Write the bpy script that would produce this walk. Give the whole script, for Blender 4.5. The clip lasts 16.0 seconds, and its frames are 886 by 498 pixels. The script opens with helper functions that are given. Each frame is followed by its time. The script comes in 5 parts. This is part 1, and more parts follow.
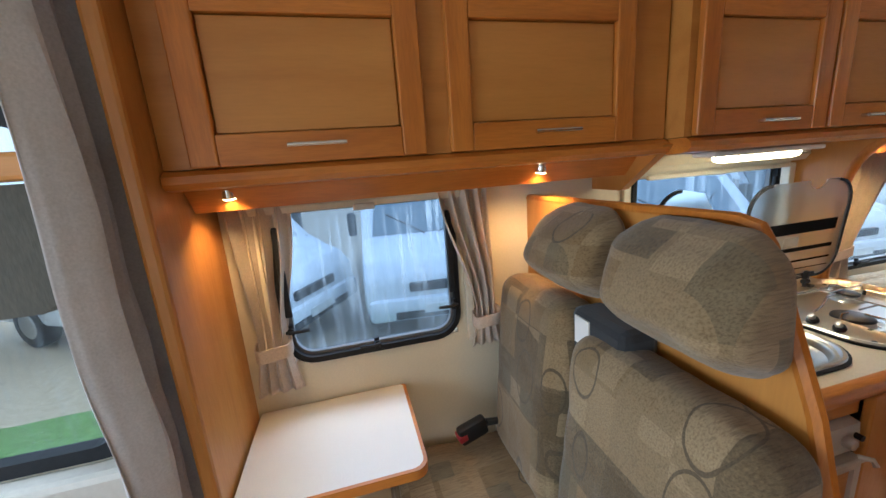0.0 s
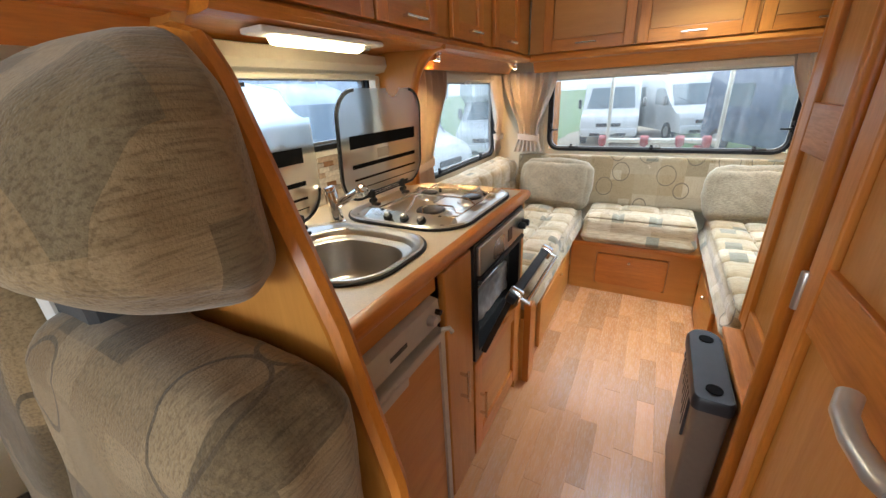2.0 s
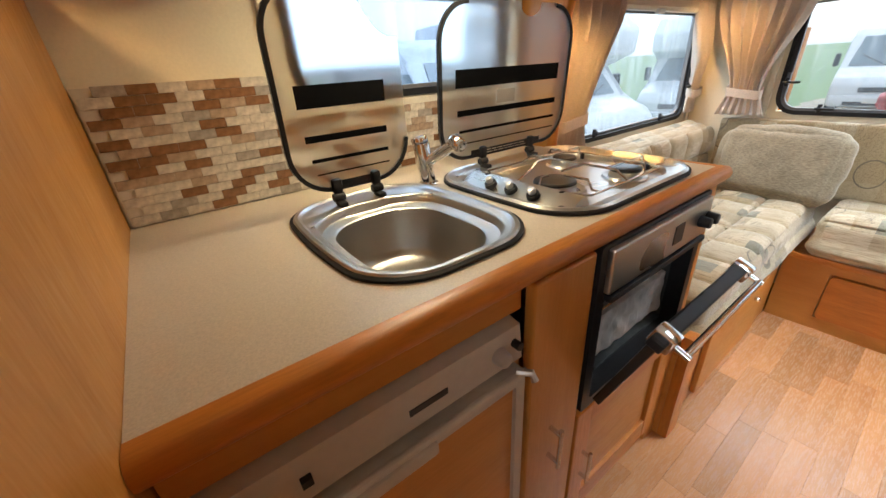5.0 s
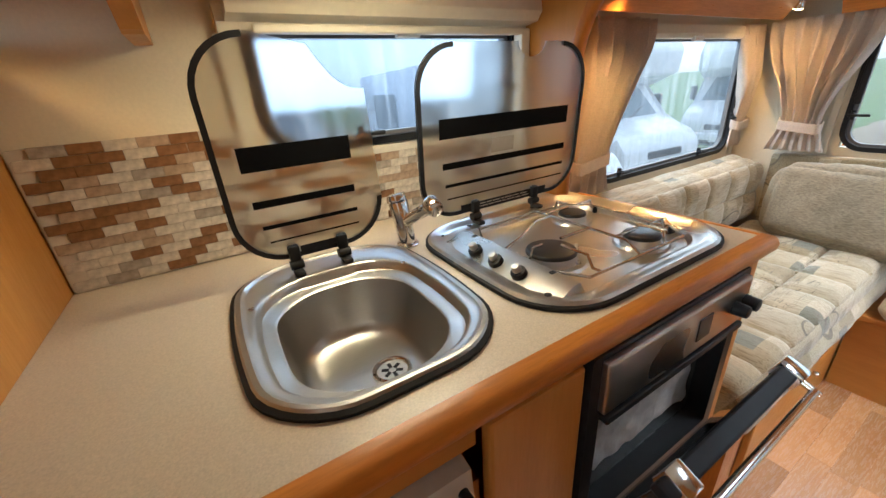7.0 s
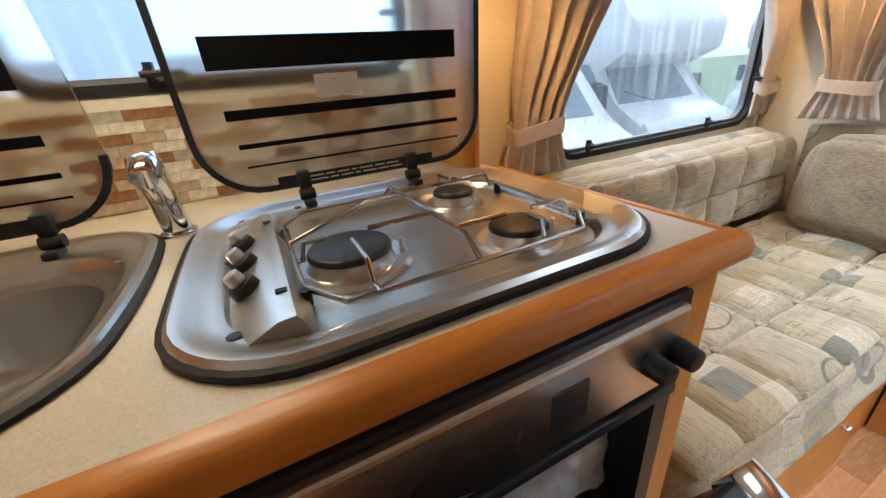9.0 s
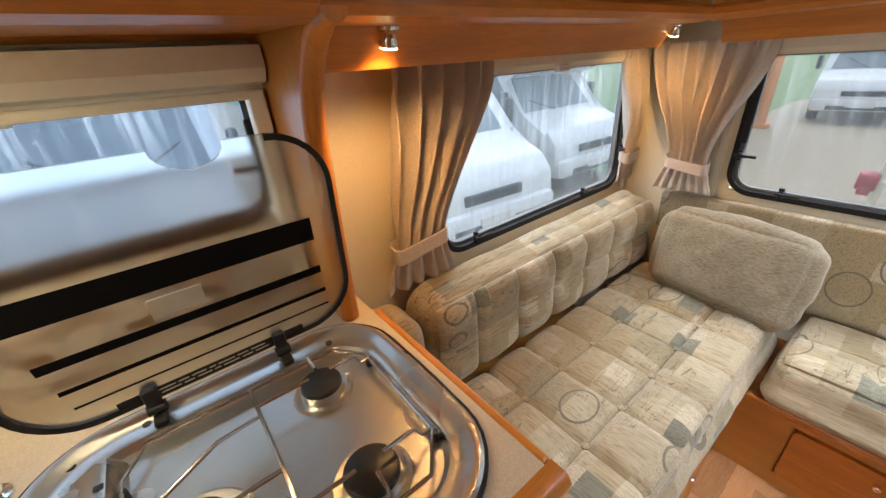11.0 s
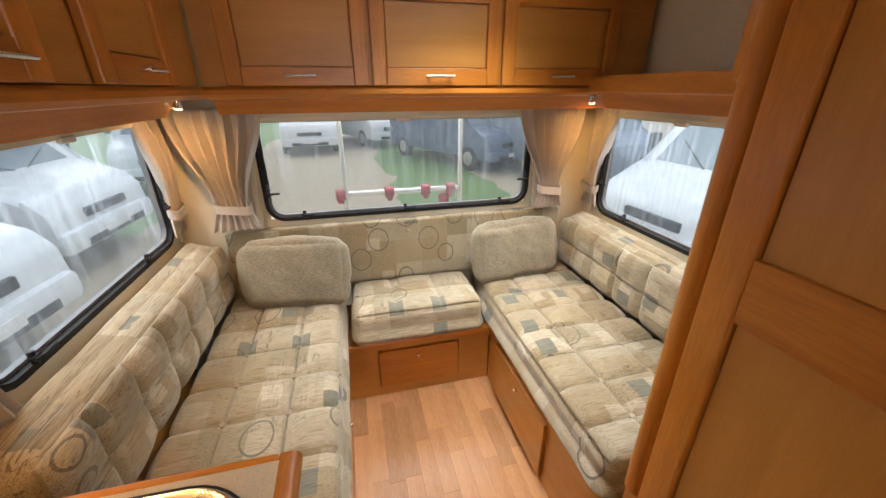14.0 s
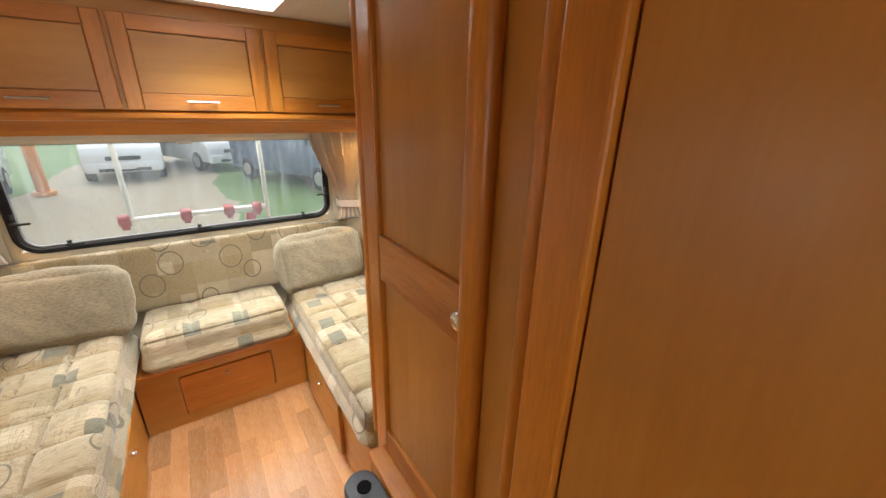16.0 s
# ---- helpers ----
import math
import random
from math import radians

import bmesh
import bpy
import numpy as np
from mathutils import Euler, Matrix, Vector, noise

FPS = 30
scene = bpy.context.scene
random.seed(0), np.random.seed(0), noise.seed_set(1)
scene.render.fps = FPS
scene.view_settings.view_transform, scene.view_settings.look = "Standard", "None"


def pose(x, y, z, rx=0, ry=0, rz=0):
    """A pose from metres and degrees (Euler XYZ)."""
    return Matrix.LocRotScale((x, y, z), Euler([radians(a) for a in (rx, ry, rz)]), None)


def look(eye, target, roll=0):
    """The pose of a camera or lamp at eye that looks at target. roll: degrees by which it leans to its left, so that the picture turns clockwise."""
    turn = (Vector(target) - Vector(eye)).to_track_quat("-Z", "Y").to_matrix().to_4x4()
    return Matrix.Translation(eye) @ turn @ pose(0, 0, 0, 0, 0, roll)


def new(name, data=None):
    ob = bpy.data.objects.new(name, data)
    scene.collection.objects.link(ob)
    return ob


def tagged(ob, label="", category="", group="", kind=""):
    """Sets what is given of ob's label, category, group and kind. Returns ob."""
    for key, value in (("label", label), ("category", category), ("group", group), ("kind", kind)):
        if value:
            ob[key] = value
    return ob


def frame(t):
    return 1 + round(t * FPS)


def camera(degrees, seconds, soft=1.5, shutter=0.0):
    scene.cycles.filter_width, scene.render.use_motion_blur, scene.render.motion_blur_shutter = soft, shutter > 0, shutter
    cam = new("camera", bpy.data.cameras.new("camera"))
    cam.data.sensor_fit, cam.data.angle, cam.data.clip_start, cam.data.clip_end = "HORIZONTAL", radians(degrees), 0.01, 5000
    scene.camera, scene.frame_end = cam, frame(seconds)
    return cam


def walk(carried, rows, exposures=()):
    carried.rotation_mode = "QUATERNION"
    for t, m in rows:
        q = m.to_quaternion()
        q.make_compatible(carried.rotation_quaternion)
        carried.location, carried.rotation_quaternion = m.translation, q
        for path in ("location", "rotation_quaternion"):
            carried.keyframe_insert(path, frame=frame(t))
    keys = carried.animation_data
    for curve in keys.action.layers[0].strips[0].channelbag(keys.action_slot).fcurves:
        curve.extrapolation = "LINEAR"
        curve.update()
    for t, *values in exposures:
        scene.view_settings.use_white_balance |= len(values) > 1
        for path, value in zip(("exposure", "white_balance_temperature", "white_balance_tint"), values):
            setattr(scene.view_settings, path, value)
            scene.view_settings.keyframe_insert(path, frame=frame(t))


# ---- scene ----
cam = camera(100.0, 16.0)
PATH = [
    (0, (2.075, 3.536, 1.422), (2.551, 5.427, 0.978), -4.2),
    (0.5, (2.173, 3.573, 1.382), (3.013, 5.306, 0.842), -4.2),
    (1, (2.293, 3.614, 1.336), (3.445, 5.138, 0.744), -3.9),
    (1.5, (2.384, 3.619, 1.289), (3.792, 4.872, 0.621), -3.4),
    (2, (2.445, 3.597, 1.25), (4.051, 4.512, 0.488), -3.0),
    (2.5, (2.517, 3.601, 1.226), (4.217, 4.264, 0.408), -2.7),
    (3, (2.617, 3.639, 1.201), (4.287, 4.308, 0.328), -2.8),
    (3.5, (2.677, 3.661, 1.154), (4.221, 4.571, 0.267), -3.4),
    (4, (2.712, 3.714, 1.156), (4.086, 4.88, 0.288), -3.9),
    (4.2, (2.719, 3.733, 1.167), (4.016, 4.987, 0.303), -3.9),
    (6.3, (2.876, 3.618, 1.123), (3.771, 5.201, 0.29), -4.4),
    (6.5, (2.896, 3.648, 1.147), (3.798, 5.245, 0.348), -4.5),
    (7, (2.95, 3.753, 1.203), (3.869, 5.343, 0.412), -4.2),
    (7.5, (3.062, 3.843, 1.19), (3.954, 5.462, 0.427), -4.3),
    (8, (3.215, 3.88, 1.144), (4.037, 5.545, 0.401), -4.5),
    (8.5, (3.32, 3.835, 1.085), (4.087, 5.514, 0.314), -4.9),
    (8.7, (3.344, 3.808, 1.065), (4.1, 5.478, 0.265), -5.0),
    (10.8, (3.563, 3.834, 1.325), (4.582, 5.293, 0.412), -4.1),
    (11, (3.554, 3.848, 1.356), (4.62, 5.28, 0.455), -4.1),
    (11.5, (3.482, 3.92, 1.422), (4.796, 5.146, 0.546), -3.5),
    (12, (3.412, 3.964, 1.44), (5.041, 4.782, 0.617), -2.9),
    (12.5, (3.407, 3.941, 1.435), (5.197, 4.344, 0.64), -2.1),
    (13, (3.402, 3.917, 1.438), (5.234, 3.971, 0.638), -1.4),
    (13.5, (3.384, 3.912, 1.444), (5.199, 3.689, 0.633), -0.7),
    (14, (3.355, 3.861, 1.437), (5.138, 3.422, 0.645), -0.2),
    (14.5, (3.315, 3.813, 1.432), (5.068, 3.221, 0.672), 0.2),
    (15, (3.23, 3.748, 1.43), (4.963, 3.062, 0.706), 0.5),
    (15.5, (3.086, 3.622, 1.445), (4.767, 2.8, 0.738), 0.8),
    (16, (2.978, 3.607, 1.464), (4.526, 2.547, 0.771), 1.2),
]
walk(cam, [(t, look(eye, target, roll)) for t, eye, target, roll in PATH], [(0.0, 1.65, 5350, 4), (1.5, 1.75, 5900, 6), (3.0, 2.0, 6400, 9), (4.2, 1.85, 6300, 8), (6.4, 1.95, 6300, 8), (7.0, 1.76, 5950, 7), (7.6, 1.66, 5900, 7), (9.0, 1.68, 6000, 8), (12.5, 1.46, 6850, 11), (14.5, 1.54, 7000, 11), (16.0, 1.78, 7200, 9)])

# ---------- world and light ----------
world = bpy.data.worlds.new("world")
scene.world = world
world.use_nodes = True
_wn, _wl = world.node_tree.nodes, world.node_tree.links
_sky = _wn.new("ShaderNodeTexSky")
_sky.sky_type = 'NISHITA'
_sky.sun_disc = False
_sky.sun_elevation, _sky.sun_rotation = radians(38), radians(60)
_sky.air_density, _sky.dust_density, _sky.ozone_density = 1.0, 4.0, 1.0
_hs = _wn.new("ShaderNodeHueSaturation")
_hs.inputs["Saturation"].default_value = 0.35
_wl.new(_sky.outputs[0], _hs.inputs["Color"])
_cloud = _wn.new("ShaderNodeMix")
_cloud.data_type = 'RGBA'
_cloud.inputs[0].default_value = 0.6
_cloud.inputs[7].default_value = (5.2, 5.5, 5.9, 1)
_wl.new(_hs.outputs[0], _cloud.inputs[6])
_wl.new(_cloud.outputs[2], _wn["Background"].inputs[0])
_wn["Background"].inputs[1].default_value = 0.132

sun = new("sun", bpy.data.lights.new("sun", 'SUN'))
sun.data.energy, sun.data.angle, sun.data.color = 0.5, radians(25), (1.0, 0.96, 0.9)
sun.matrix_world = look((0, 0, 20), (-9, 5, 0))


def area(name, eye, target, w, h, power, colour=(1, 1, 1)):
    ob = new(name, bpy.data.lights.new(name, 'AREA'))
    ob.data.shape, ob.data.size, ob.data.size_y = 'RECTANGLE', w, h
    ob.data.energy, ob.data.color = power, colour
    ob.matrix_world = look(eye, target)
    return ob


# daylight at the openings
DAY = (0.86, 0.94, 1.0)
area("daylight_dinette", (2.11, 5.05, 1.75), (2.11, 4.3, 0.7), 0.9, 0.5, 4, DAY)
area("daylight_kitchen", (3.40, 4.92, 1.33), (3.40, 3.3, 1.05), 0.8, 0.32, 1.35, DAY)
area("daylight_lounge", (4.60, 5.05, 1.75), (4.60, 4.2, 0.6), 1.2, 0.5, 8, DAY)
area("daylight_opposite", (4.60, 2.15, 1.75), (4.60, 3.0, 0.6), 1.2, 0.5, 8, DAY)
area("daylight_rear", (5.65, 3.61, 1.75), (4.7, 3.61, 0.6), 1.5, 0.5, 10, DAY)
area("daylight_windscreen", (0.20, 3.61, 1.35), (2.5, 3.61, 0.9), 1.5, 0.8, 12, DAY)
area("daylight_rooflight", (4.49, 3.42, 1.862), (4.49, 3.42, 0.0), 0.38, 0.38, 4.2, DAY).data.spread = radians(100)

# ---------- materials ----------
def mat(name):
    m = bpy.data.materials.new(name)
    m.use_nodes = True
    nt = m.node_tree
    return m, nt, nt.nodes["Principled BSDF"]


def nd(nt, kind, **values):
    n = nt.nodes.new(kind)
    for k, v in values.items():
        if k in n.inputs:
            n.inputs[k].default_value = v
        else:
            setattr(n, k, v)
    return n


def coords(nt, scale=(1, 1, 1), offset=(0, 0, 0)):
    tc = nd(nt, "ShaderNodeTexCoord")
    mp = nd(nt, "ShaderNodeMapping")
    mp.inputs["Scale"].default_value, mp.inputs["Location"].default_value = scale, offset
    nt.links.new(tc.outputs["Object"], mp.inputs[0])
    return mp.outputs[0]


def noise_tex(nt, vec, scale, detail=4, rough=0.55, dist=0.0):
    n = nd(nt, "ShaderNodeTexNoise", Scale=scale, Detail=detail, Roughness=rough, Distortion=dist)
    nt.links.new(vec, n.inputs["Vector"])
    return n.outputs["Fac"]


def ramp(nt, fac, stops):
    r = nd(nt, "ShaderNodeValToRGB")
    while len(r.color_ramp.elements) < len(stops):
        r.color_ramp.elements.new(0.5)
    for e, (p, c) in zip(r.color_ramp.elements, stops):
        e.position, e.color = p, (*c, 1) if len(c) == 3 else c
    nt.links.new(fac, r.inputs[0])
    return r.outputs[0]


def mixc(nt, fac, a, b, kind='MIX'):
    m = nd(nt, "ShaderNodeMix", data_type='RGBA', blend_type=kind)
    for sock, v in ((m.inputs[0], fac), (m.inputs[6], a), (m.inputs[7], b)):
        if hasattr(v, "links"):
            nt.links.new(v, sock)
        else:
            sock.default_value = v if not isinstance(v, tuple) else (*v[:3], 1)
    return m.outputs[2]


def maths(nt, op, a, b=0.0, c=0.0):
    m = nd(nt, "ShaderNodeMath", operation=op)
    for sock, v in zip(m.inputs, (a, b, c)):
        if hasattr(v, "links"):
            nt.links.new(v, sock)
        else:
            sock.default_value = v
    return m.outputs[0]


def bump(nt, bs, height, strength=0.2, distance=0.002):
    b = nd(nt, "ShaderNodeBump", Strength=strength, Distance=distance)
    nt.links.new(height, b.inputs["Height"])
    nt.links.new(b.outputs[0], bs.inputs["Normal"])


def wood(name, axis, light, dark, rough=0.38, strength=1.0, per_piece=0.0):
    """Lacquered veneer with its grain along an axis."""
    m, nt, bs = mat(name)
    sc = [16.0, 16.0, 16.0]
    sc["xyz".index(axis)] = 1.6
    v = coords(nt, tuple(sc))
    broad = noise_tex(nt, v, 0.9, 3, 0.5, 0.5)
    fine = noise_tex(nt, v, 12.0, 5, 0.65, 0.2)
    cloud = noise_tex(nt, coords(nt), 3.0, 2)
    a = ramp(nt, broad, [(0.30, dark), (0.72, light)])
    f = ramp(nt, fine, [(0.35, (1 - 0.30 * strength,) * 3), (0.6, (1, 1, 1))])
    c = mixc(nt, 1.0, a, f, 'MULTIPLY')
    c = mixc(nt, 0.25, c, ramp(nt, cloud, [(0.3, (0.75, 0.72, 0.7)), (0.7, (1.1, 1.08, 1.05))]), 'MULTIPLY')
    if per_piece:
        oi = nd(nt, "ShaderNodeObjectInfo")
        c = mixc(nt, 1.0, c, ramp(nt, oi.outputs["Random"], [(0.0, (1 - per_piece,) * 3), (1.0, (1 + 0.3 * per_piece,) * 3)]), 'MULTIPLY')
    nt.links.new(c, bs.inputs["Base Color"])
    nt.links.new(ramp(nt, fine, [(0.3, (rough + 0.1,) * 3), (0.7, (rough - 0.05,) * 3)]), bs.inputs["Roughness"])
    bump(nt, bs, fine, 0.12, 0.001)
    return m


def plain(name, colour, rough=0.5, metal=0.0, grain=60.0, vary=0.12, relief=0.08, stain=0.0):
    m, nt, bs = mat(name)
    v = coords(nt)
    n = noise_tex(nt, v, grain, 4)
    b = noise_tex(nt, v, 2.5, 3)
    c = mixc(nt, 1.0, colour, ramp(nt, n, [(0.3, (1 - vary,) * 3), (0.7, (1 + vary * 0.4,) * 3)]), 'MULTIPLY')
    c = mixc(nt, 1.0, c, ramp(nt, b, [(0.35, (1 - stain - 0.04,) * 3), (0.65, (1, 1, 1))]), 'MULTIPLY')
    nt.links.new(c, bs.inputs["Base Color"])
    nt.links.new(ramp(nt, b, [(0.3, (min(1, rough + 0.08),) * 3), (0.7, (max(0.02, rough - 0.05),) * 3)]), bs.inputs["Roughness"])
    bs.inputs["Metallic"].default_value = metal
    if relief:
        bump(nt, bs, n, relief, 0.001)
    return m


def brushed(name, colour, rough=0.28, axis='x'):
    m, nt, bs = mat(name)
    n = noise_tex(nt, coords(nt, (30, 700, 700) if axis == 'x' else (700, 30, 700)), 1.0, 2)
    b = noise_tex(nt, coords(nt), 6.0, 2)
    nt.links.new(mixc(nt, 1.0, colour, ramp(nt, n, [(0.3, (0.95,) * 3), (0.7, (1.02,) * 3)]), 'MULTIPLY'), bs.inputs["Base Color"])
    nt.links.new(ramp(nt, b, [(0.3, (rough + 0.04,) * 3), (0.7, (rough - 0.03,) * 3)]), bs.inputs["Roughness"])
    bs.inputs["Metallic"].default_value = 1.0
    return m


def cells(nt, scale, offset=(0, 0, 0)):
    """A random value for each block of a grid."""
    v = coords(nt, scale, offset)
    fl = nd(nt, "ShaderNodeVectorMath", operation='FLOOR')
    nt.links.new(v, fl.inputs[0])
    wn = nd(nt, "ShaderNodeTexWhiteNoise", noise_dimensions='3D')
    nt.links.new(fl.outputs[0], wn.inputs["Vector"])
    return wn.outputs["Value"]


def patchwork(name, dim=1.0, warm=0.0, line=1.0, deep=0.0, along="x"):
    """Woven upholstery: beige ground, grey and sand squares, drawn ovals, crosswise threads."""
    m, nt, bs = mat(name)
    # dim below 1 puts shade into every colour of the cloth
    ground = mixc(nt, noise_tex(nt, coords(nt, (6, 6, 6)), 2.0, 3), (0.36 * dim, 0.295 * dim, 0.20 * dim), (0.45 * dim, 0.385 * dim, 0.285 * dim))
    big = cells(nt, (8.1, 7.3, 7.7), (0.31, 0.17, 0.43))
    sand = ramp(nt, big, [(0.0, (1, 1, 1)), (0.40, (0.84, 0.77, 0.64)), (0.62, (1.15, 1.15, 1.15)), (0.78, (0.70, 0.67, 0.58)), (0.9, (0.92, 0.88, 0.78))])
    sand_node = sand.node
    sand_node.color_ramp.interpolation = 'CONSTANT'
    c = mixc(nt, 0.85, ground, sand, 'MULTIPLY')
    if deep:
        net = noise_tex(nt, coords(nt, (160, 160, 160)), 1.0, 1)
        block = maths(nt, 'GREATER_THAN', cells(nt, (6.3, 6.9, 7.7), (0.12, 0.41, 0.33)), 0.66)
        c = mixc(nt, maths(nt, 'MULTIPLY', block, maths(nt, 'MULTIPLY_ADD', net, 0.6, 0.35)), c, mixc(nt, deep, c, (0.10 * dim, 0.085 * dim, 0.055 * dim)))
    small = cells(nt, (14.3, 15.1, 16.0), (0.57, 0.29, 0.11))
    grey = maths(nt, 'GREATER_THAN', small, 0.945)
    c = mixc(nt, maths(nt, 'MULTIPLY', grey, 0.4 + 0.6 * line), c, (0.20 * dim, 0.195 * dim, 0.155 * dim))
    pale = maths(nt, 'LESS_THAN', small, 0.10)
    c = mixc(nt, maths(nt, 'MULTIPLY', pale, 0.5), c, (0.60 * dim, 0.53 * dim, 0.42 * dim))
    vo = nd(nt, "ShaderNodeTexVoronoi", Scale=1.0)
    vo.inputs["Randomness"].default_value = 0.8
    nt.links.new(coords(nt, (4.4, 6.0, 5.0) if not deep else (5.5, 7.5, 4.0)), vo.inputs["Vector"])
    d = vo.outputs["Distance"]
    ringa = maths(nt, 'COMPARE', d, 0.31, 0.014)
    pick = nd(nt, "ShaderNodeSeparateColor")
    nt.links.new(vo.outputs["Color"], pick.inputs[0])
    ringa = maths(nt, 'MULTIPLY', ringa, maths(nt, 'GREATER_THAN', pick.outputs[0], 0.48))
    c = mixc(nt, maths(nt, 'MULTIPLY', ringa, 0.85), c, (0.14 * dim, 0.12 * dim, 0.09 * dim))
    scratch = noise_tex(nt, coords(nt, (5, 62, 55)), 1.0, 1, 0.5, 0.6)
    lines = maths(nt, 'MULTIPLY', maths(nt, 'COMPARE', scratch, 0.56, 0.012), maths(nt, 'GREATER_THAN', cells(nt, (6.1, 5.3, 5.7), (0.1, 0.6, 0.2)), 0.74))
    c = mixc(nt, maths(nt, 'MULTIPLY', lines, 0.65 * line), c, (0.13 * dim, 0.11 * dim, 0.08 * dim))
    thread = noise_tex(nt, coords(nt, (18, 320, 320) if along == "x" else (320, 18, 320)), 1.0, 3, 0.6)
    c = mixc(nt, 0.8, c, ramp(nt, thread, [(0.36, (0.60, 0.55, 0.47)), (0.50, (0.98, 0.97, 0.95)), (0.66, (1.12, 1.12, 1.10))]), 'MULTIPLY')
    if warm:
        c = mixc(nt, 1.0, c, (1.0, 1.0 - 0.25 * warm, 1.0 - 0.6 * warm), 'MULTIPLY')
    nt.links.new(c, bs.inputs["Base Color"])
    bs.inputs["Roughness"].default_value = 0.92
    bs.inputs["Sheen Weight"].default_value = 0.25
    weave = noise_tex(nt, coords(nt), 420, 2)
    bump(nt, bs, maths(nt, 'ADD', weave, thread), 0.35, 0.002)
    return m


def cloth(name, colour, scale=(300, 300, 60), vary=0.25, trans=0.0):
    m, nt, bs = mat(name)
    n = noise_tex(nt, coords(nt, scale), 1.0, 3)
    b = noise_tex(nt, coords(nt), 7.0, 3)
    c = mixc(nt, 1.0, colour, ramp(nt, n, [(0.3, (1 - vary,) * 3), (0.65, (1.05,) * 3)]), 'MULTIPLY')
    c = mixc(nt, 1.0, c, ramp(nt, b, [(0.3, (0.88,) * 3), (0.7, (1.04,) * 3)]), 'MULTIPLY')
    nt.links.new(c, bs.inputs["Base Color"])
    bs.inputs["Roughness"].default_value = 0.9
    bs.inputs["Sheen Weight"].default_value = 0.3
    bump(nt, bs, n, 0.3, 0.001)
    if trans:
        tr = nd(nt, "ShaderNodeBsdfTranslucent")
        nt.links.new(c, tr.inputs[0])
        mx = nd(nt, "ShaderNodeMixShader")
        mx.inputs[0].default_value = trans
        nt.links.new(bs.outputs[0], mx.inputs[1])
        nt.links.new(tr.outputs[0], mx.inputs[2])
        nt.links.new(mx.outputs[0], nt.nodes["Material Output"].inputs[0])
    return m


def wet_glass(name, tint, wet=0.5, mist_amount=0.6):
    """Tinted acrylic with running water and mist on its outside."""
    m, nt, bs = mat(name)
    nt.nodes.remove(bs)
    clear = nd(nt, "ShaderNodeBsdfTransparent")
    clear.inputs[0].default_value = (*tint, 1)
    film = nd(nt, "ShaderNodeBsdfTransparent")
    film.inputs[0].default_value = (*[t * 0.85 for t in tint], 1)
    pale = nd(nt, "ShaderNodeBsdfTranslucent")
    pale.inputs[0].default_value = (0.54, 0.58, 0.62, 1)
    rough = nd(nt, "ShaderNodeMixShader")
    rough.inputs[0].default_value = 0.42
    nt.links.new(film.outputs[0], rough.inputs[1])
    nt.links.new(pale.outputs[0], rough.inputs[2])
    mist = nd(nt, "ShaderNodeBsdfTranslucent")
    mist.inputs[0].default_value = (0.62, 0.70, 0.78, 1)
    gloss = nd(nt, "ShaderNodeBsdfGlossy", Roughness=0.02)
    streak = noise_tex(nt, coords(nt, (60, 60, 3.0)), 1.0, 3, 0.6, 0.4)
    drops = noise_tex(nt, coords(nt), 110, 2)
    broad = noise_tex(nt, coords(nt), 3.0, 2)
    wetness = maths(nt, 'MULTIPLY', ramp(nt, streak, [(0.52, (0,) * 3), (0.60, (1,) * 3)]), ramp(nt, broad, [(0.4, (0.2,) * 3), (0.6, (1,) * 3)]))
    wetness = maths(nt, 'MAXIMUM', wetness, maths(nt, 'MULTIPLY', maths(nt, 'GREATER_THAN', drops, 0.68), 0.6))
    a = nd(nt, "ShaderNodeMixShader")
    nt.links.new(maths(nt, 'MULTIPLY', wetness, wet), a.inputs[0])
    nt.links.new(clear.outputs[0], a.inputs[1])
    nt.links.new(rough.outputs[0], a.inputs[2])
    b = nd(nt, "ShaderNodeMixShader")
    haze = maths(nt, 'MULTIPLY', maths(nt, 'MULTIPLY_ADD', broad, 0.5, 0.1), maths(nt, 'MULTIPLY_ADD', streak, 1.2, 0.1))
    nt.links.new(maths(nt, 'MULTIPLY', haze, mist_amount), b.inputs[0])
    nt.links.new(a.outputs[0], b.inputs[1])
    nt.links.new(mist.outputs[0], b.inputs[2])
    lw = nd(nt, "ShaderNodeLayerWeight", Blend=0.5)
    fr = maths(nt, 'MULTIPLY_ADD', maths(nt, 'POWER', lw.outputs["Facing"], 4.0), 0.22, 0.02)
    g = nd(nt, "ShaderNodeMixShader")
    nt.links.new(fr, g.inputs[0])
    nt.links.new(b.outputs[0], g.inputs[1])
    nt.links.new(gloss.outputs[0], g.inputs[2])
    nt.links.new(g.outputs[0], nt.nodes["Material Output"].inputs[0])
    return m


def frosted(name):
    m, nt, bs = mat(name)
    nt.nodes.remove(bs)
    n = noise_tex(nt, coords(nt), 9.0, 3)
    rf = nd(nt, "ShaderNodeBsdfRefraction", IOR=1.05)
    rf.inputs[0].default_value = (0.86, 0.85, 0.82, 1)
    nt.links.new(ramp(nt, n, [(0.3, (0.50,) * 3), (0.7, (0.58,) * 3)]), rf.inputs["Roughness"])
    gl = nd(nt, "ShaderNodeBsdfGlossy", Roughness=0.12)
    gl.inputs[0].default_value = (0.9, 0.9, 0.9, 1)
    mx = nd(nt, "ShaderNodeMixShader")
    mx.inputs[0].default_value = 0.12
    nt.links.new(rf.outputs[0], mx.inputs[1])
    nt.links.new(gl.outputs[0], mx.inputs[2])
    nt.links.new(mx.outputs[0], nt.nodes["Material Output"].inputs[0])
    return m


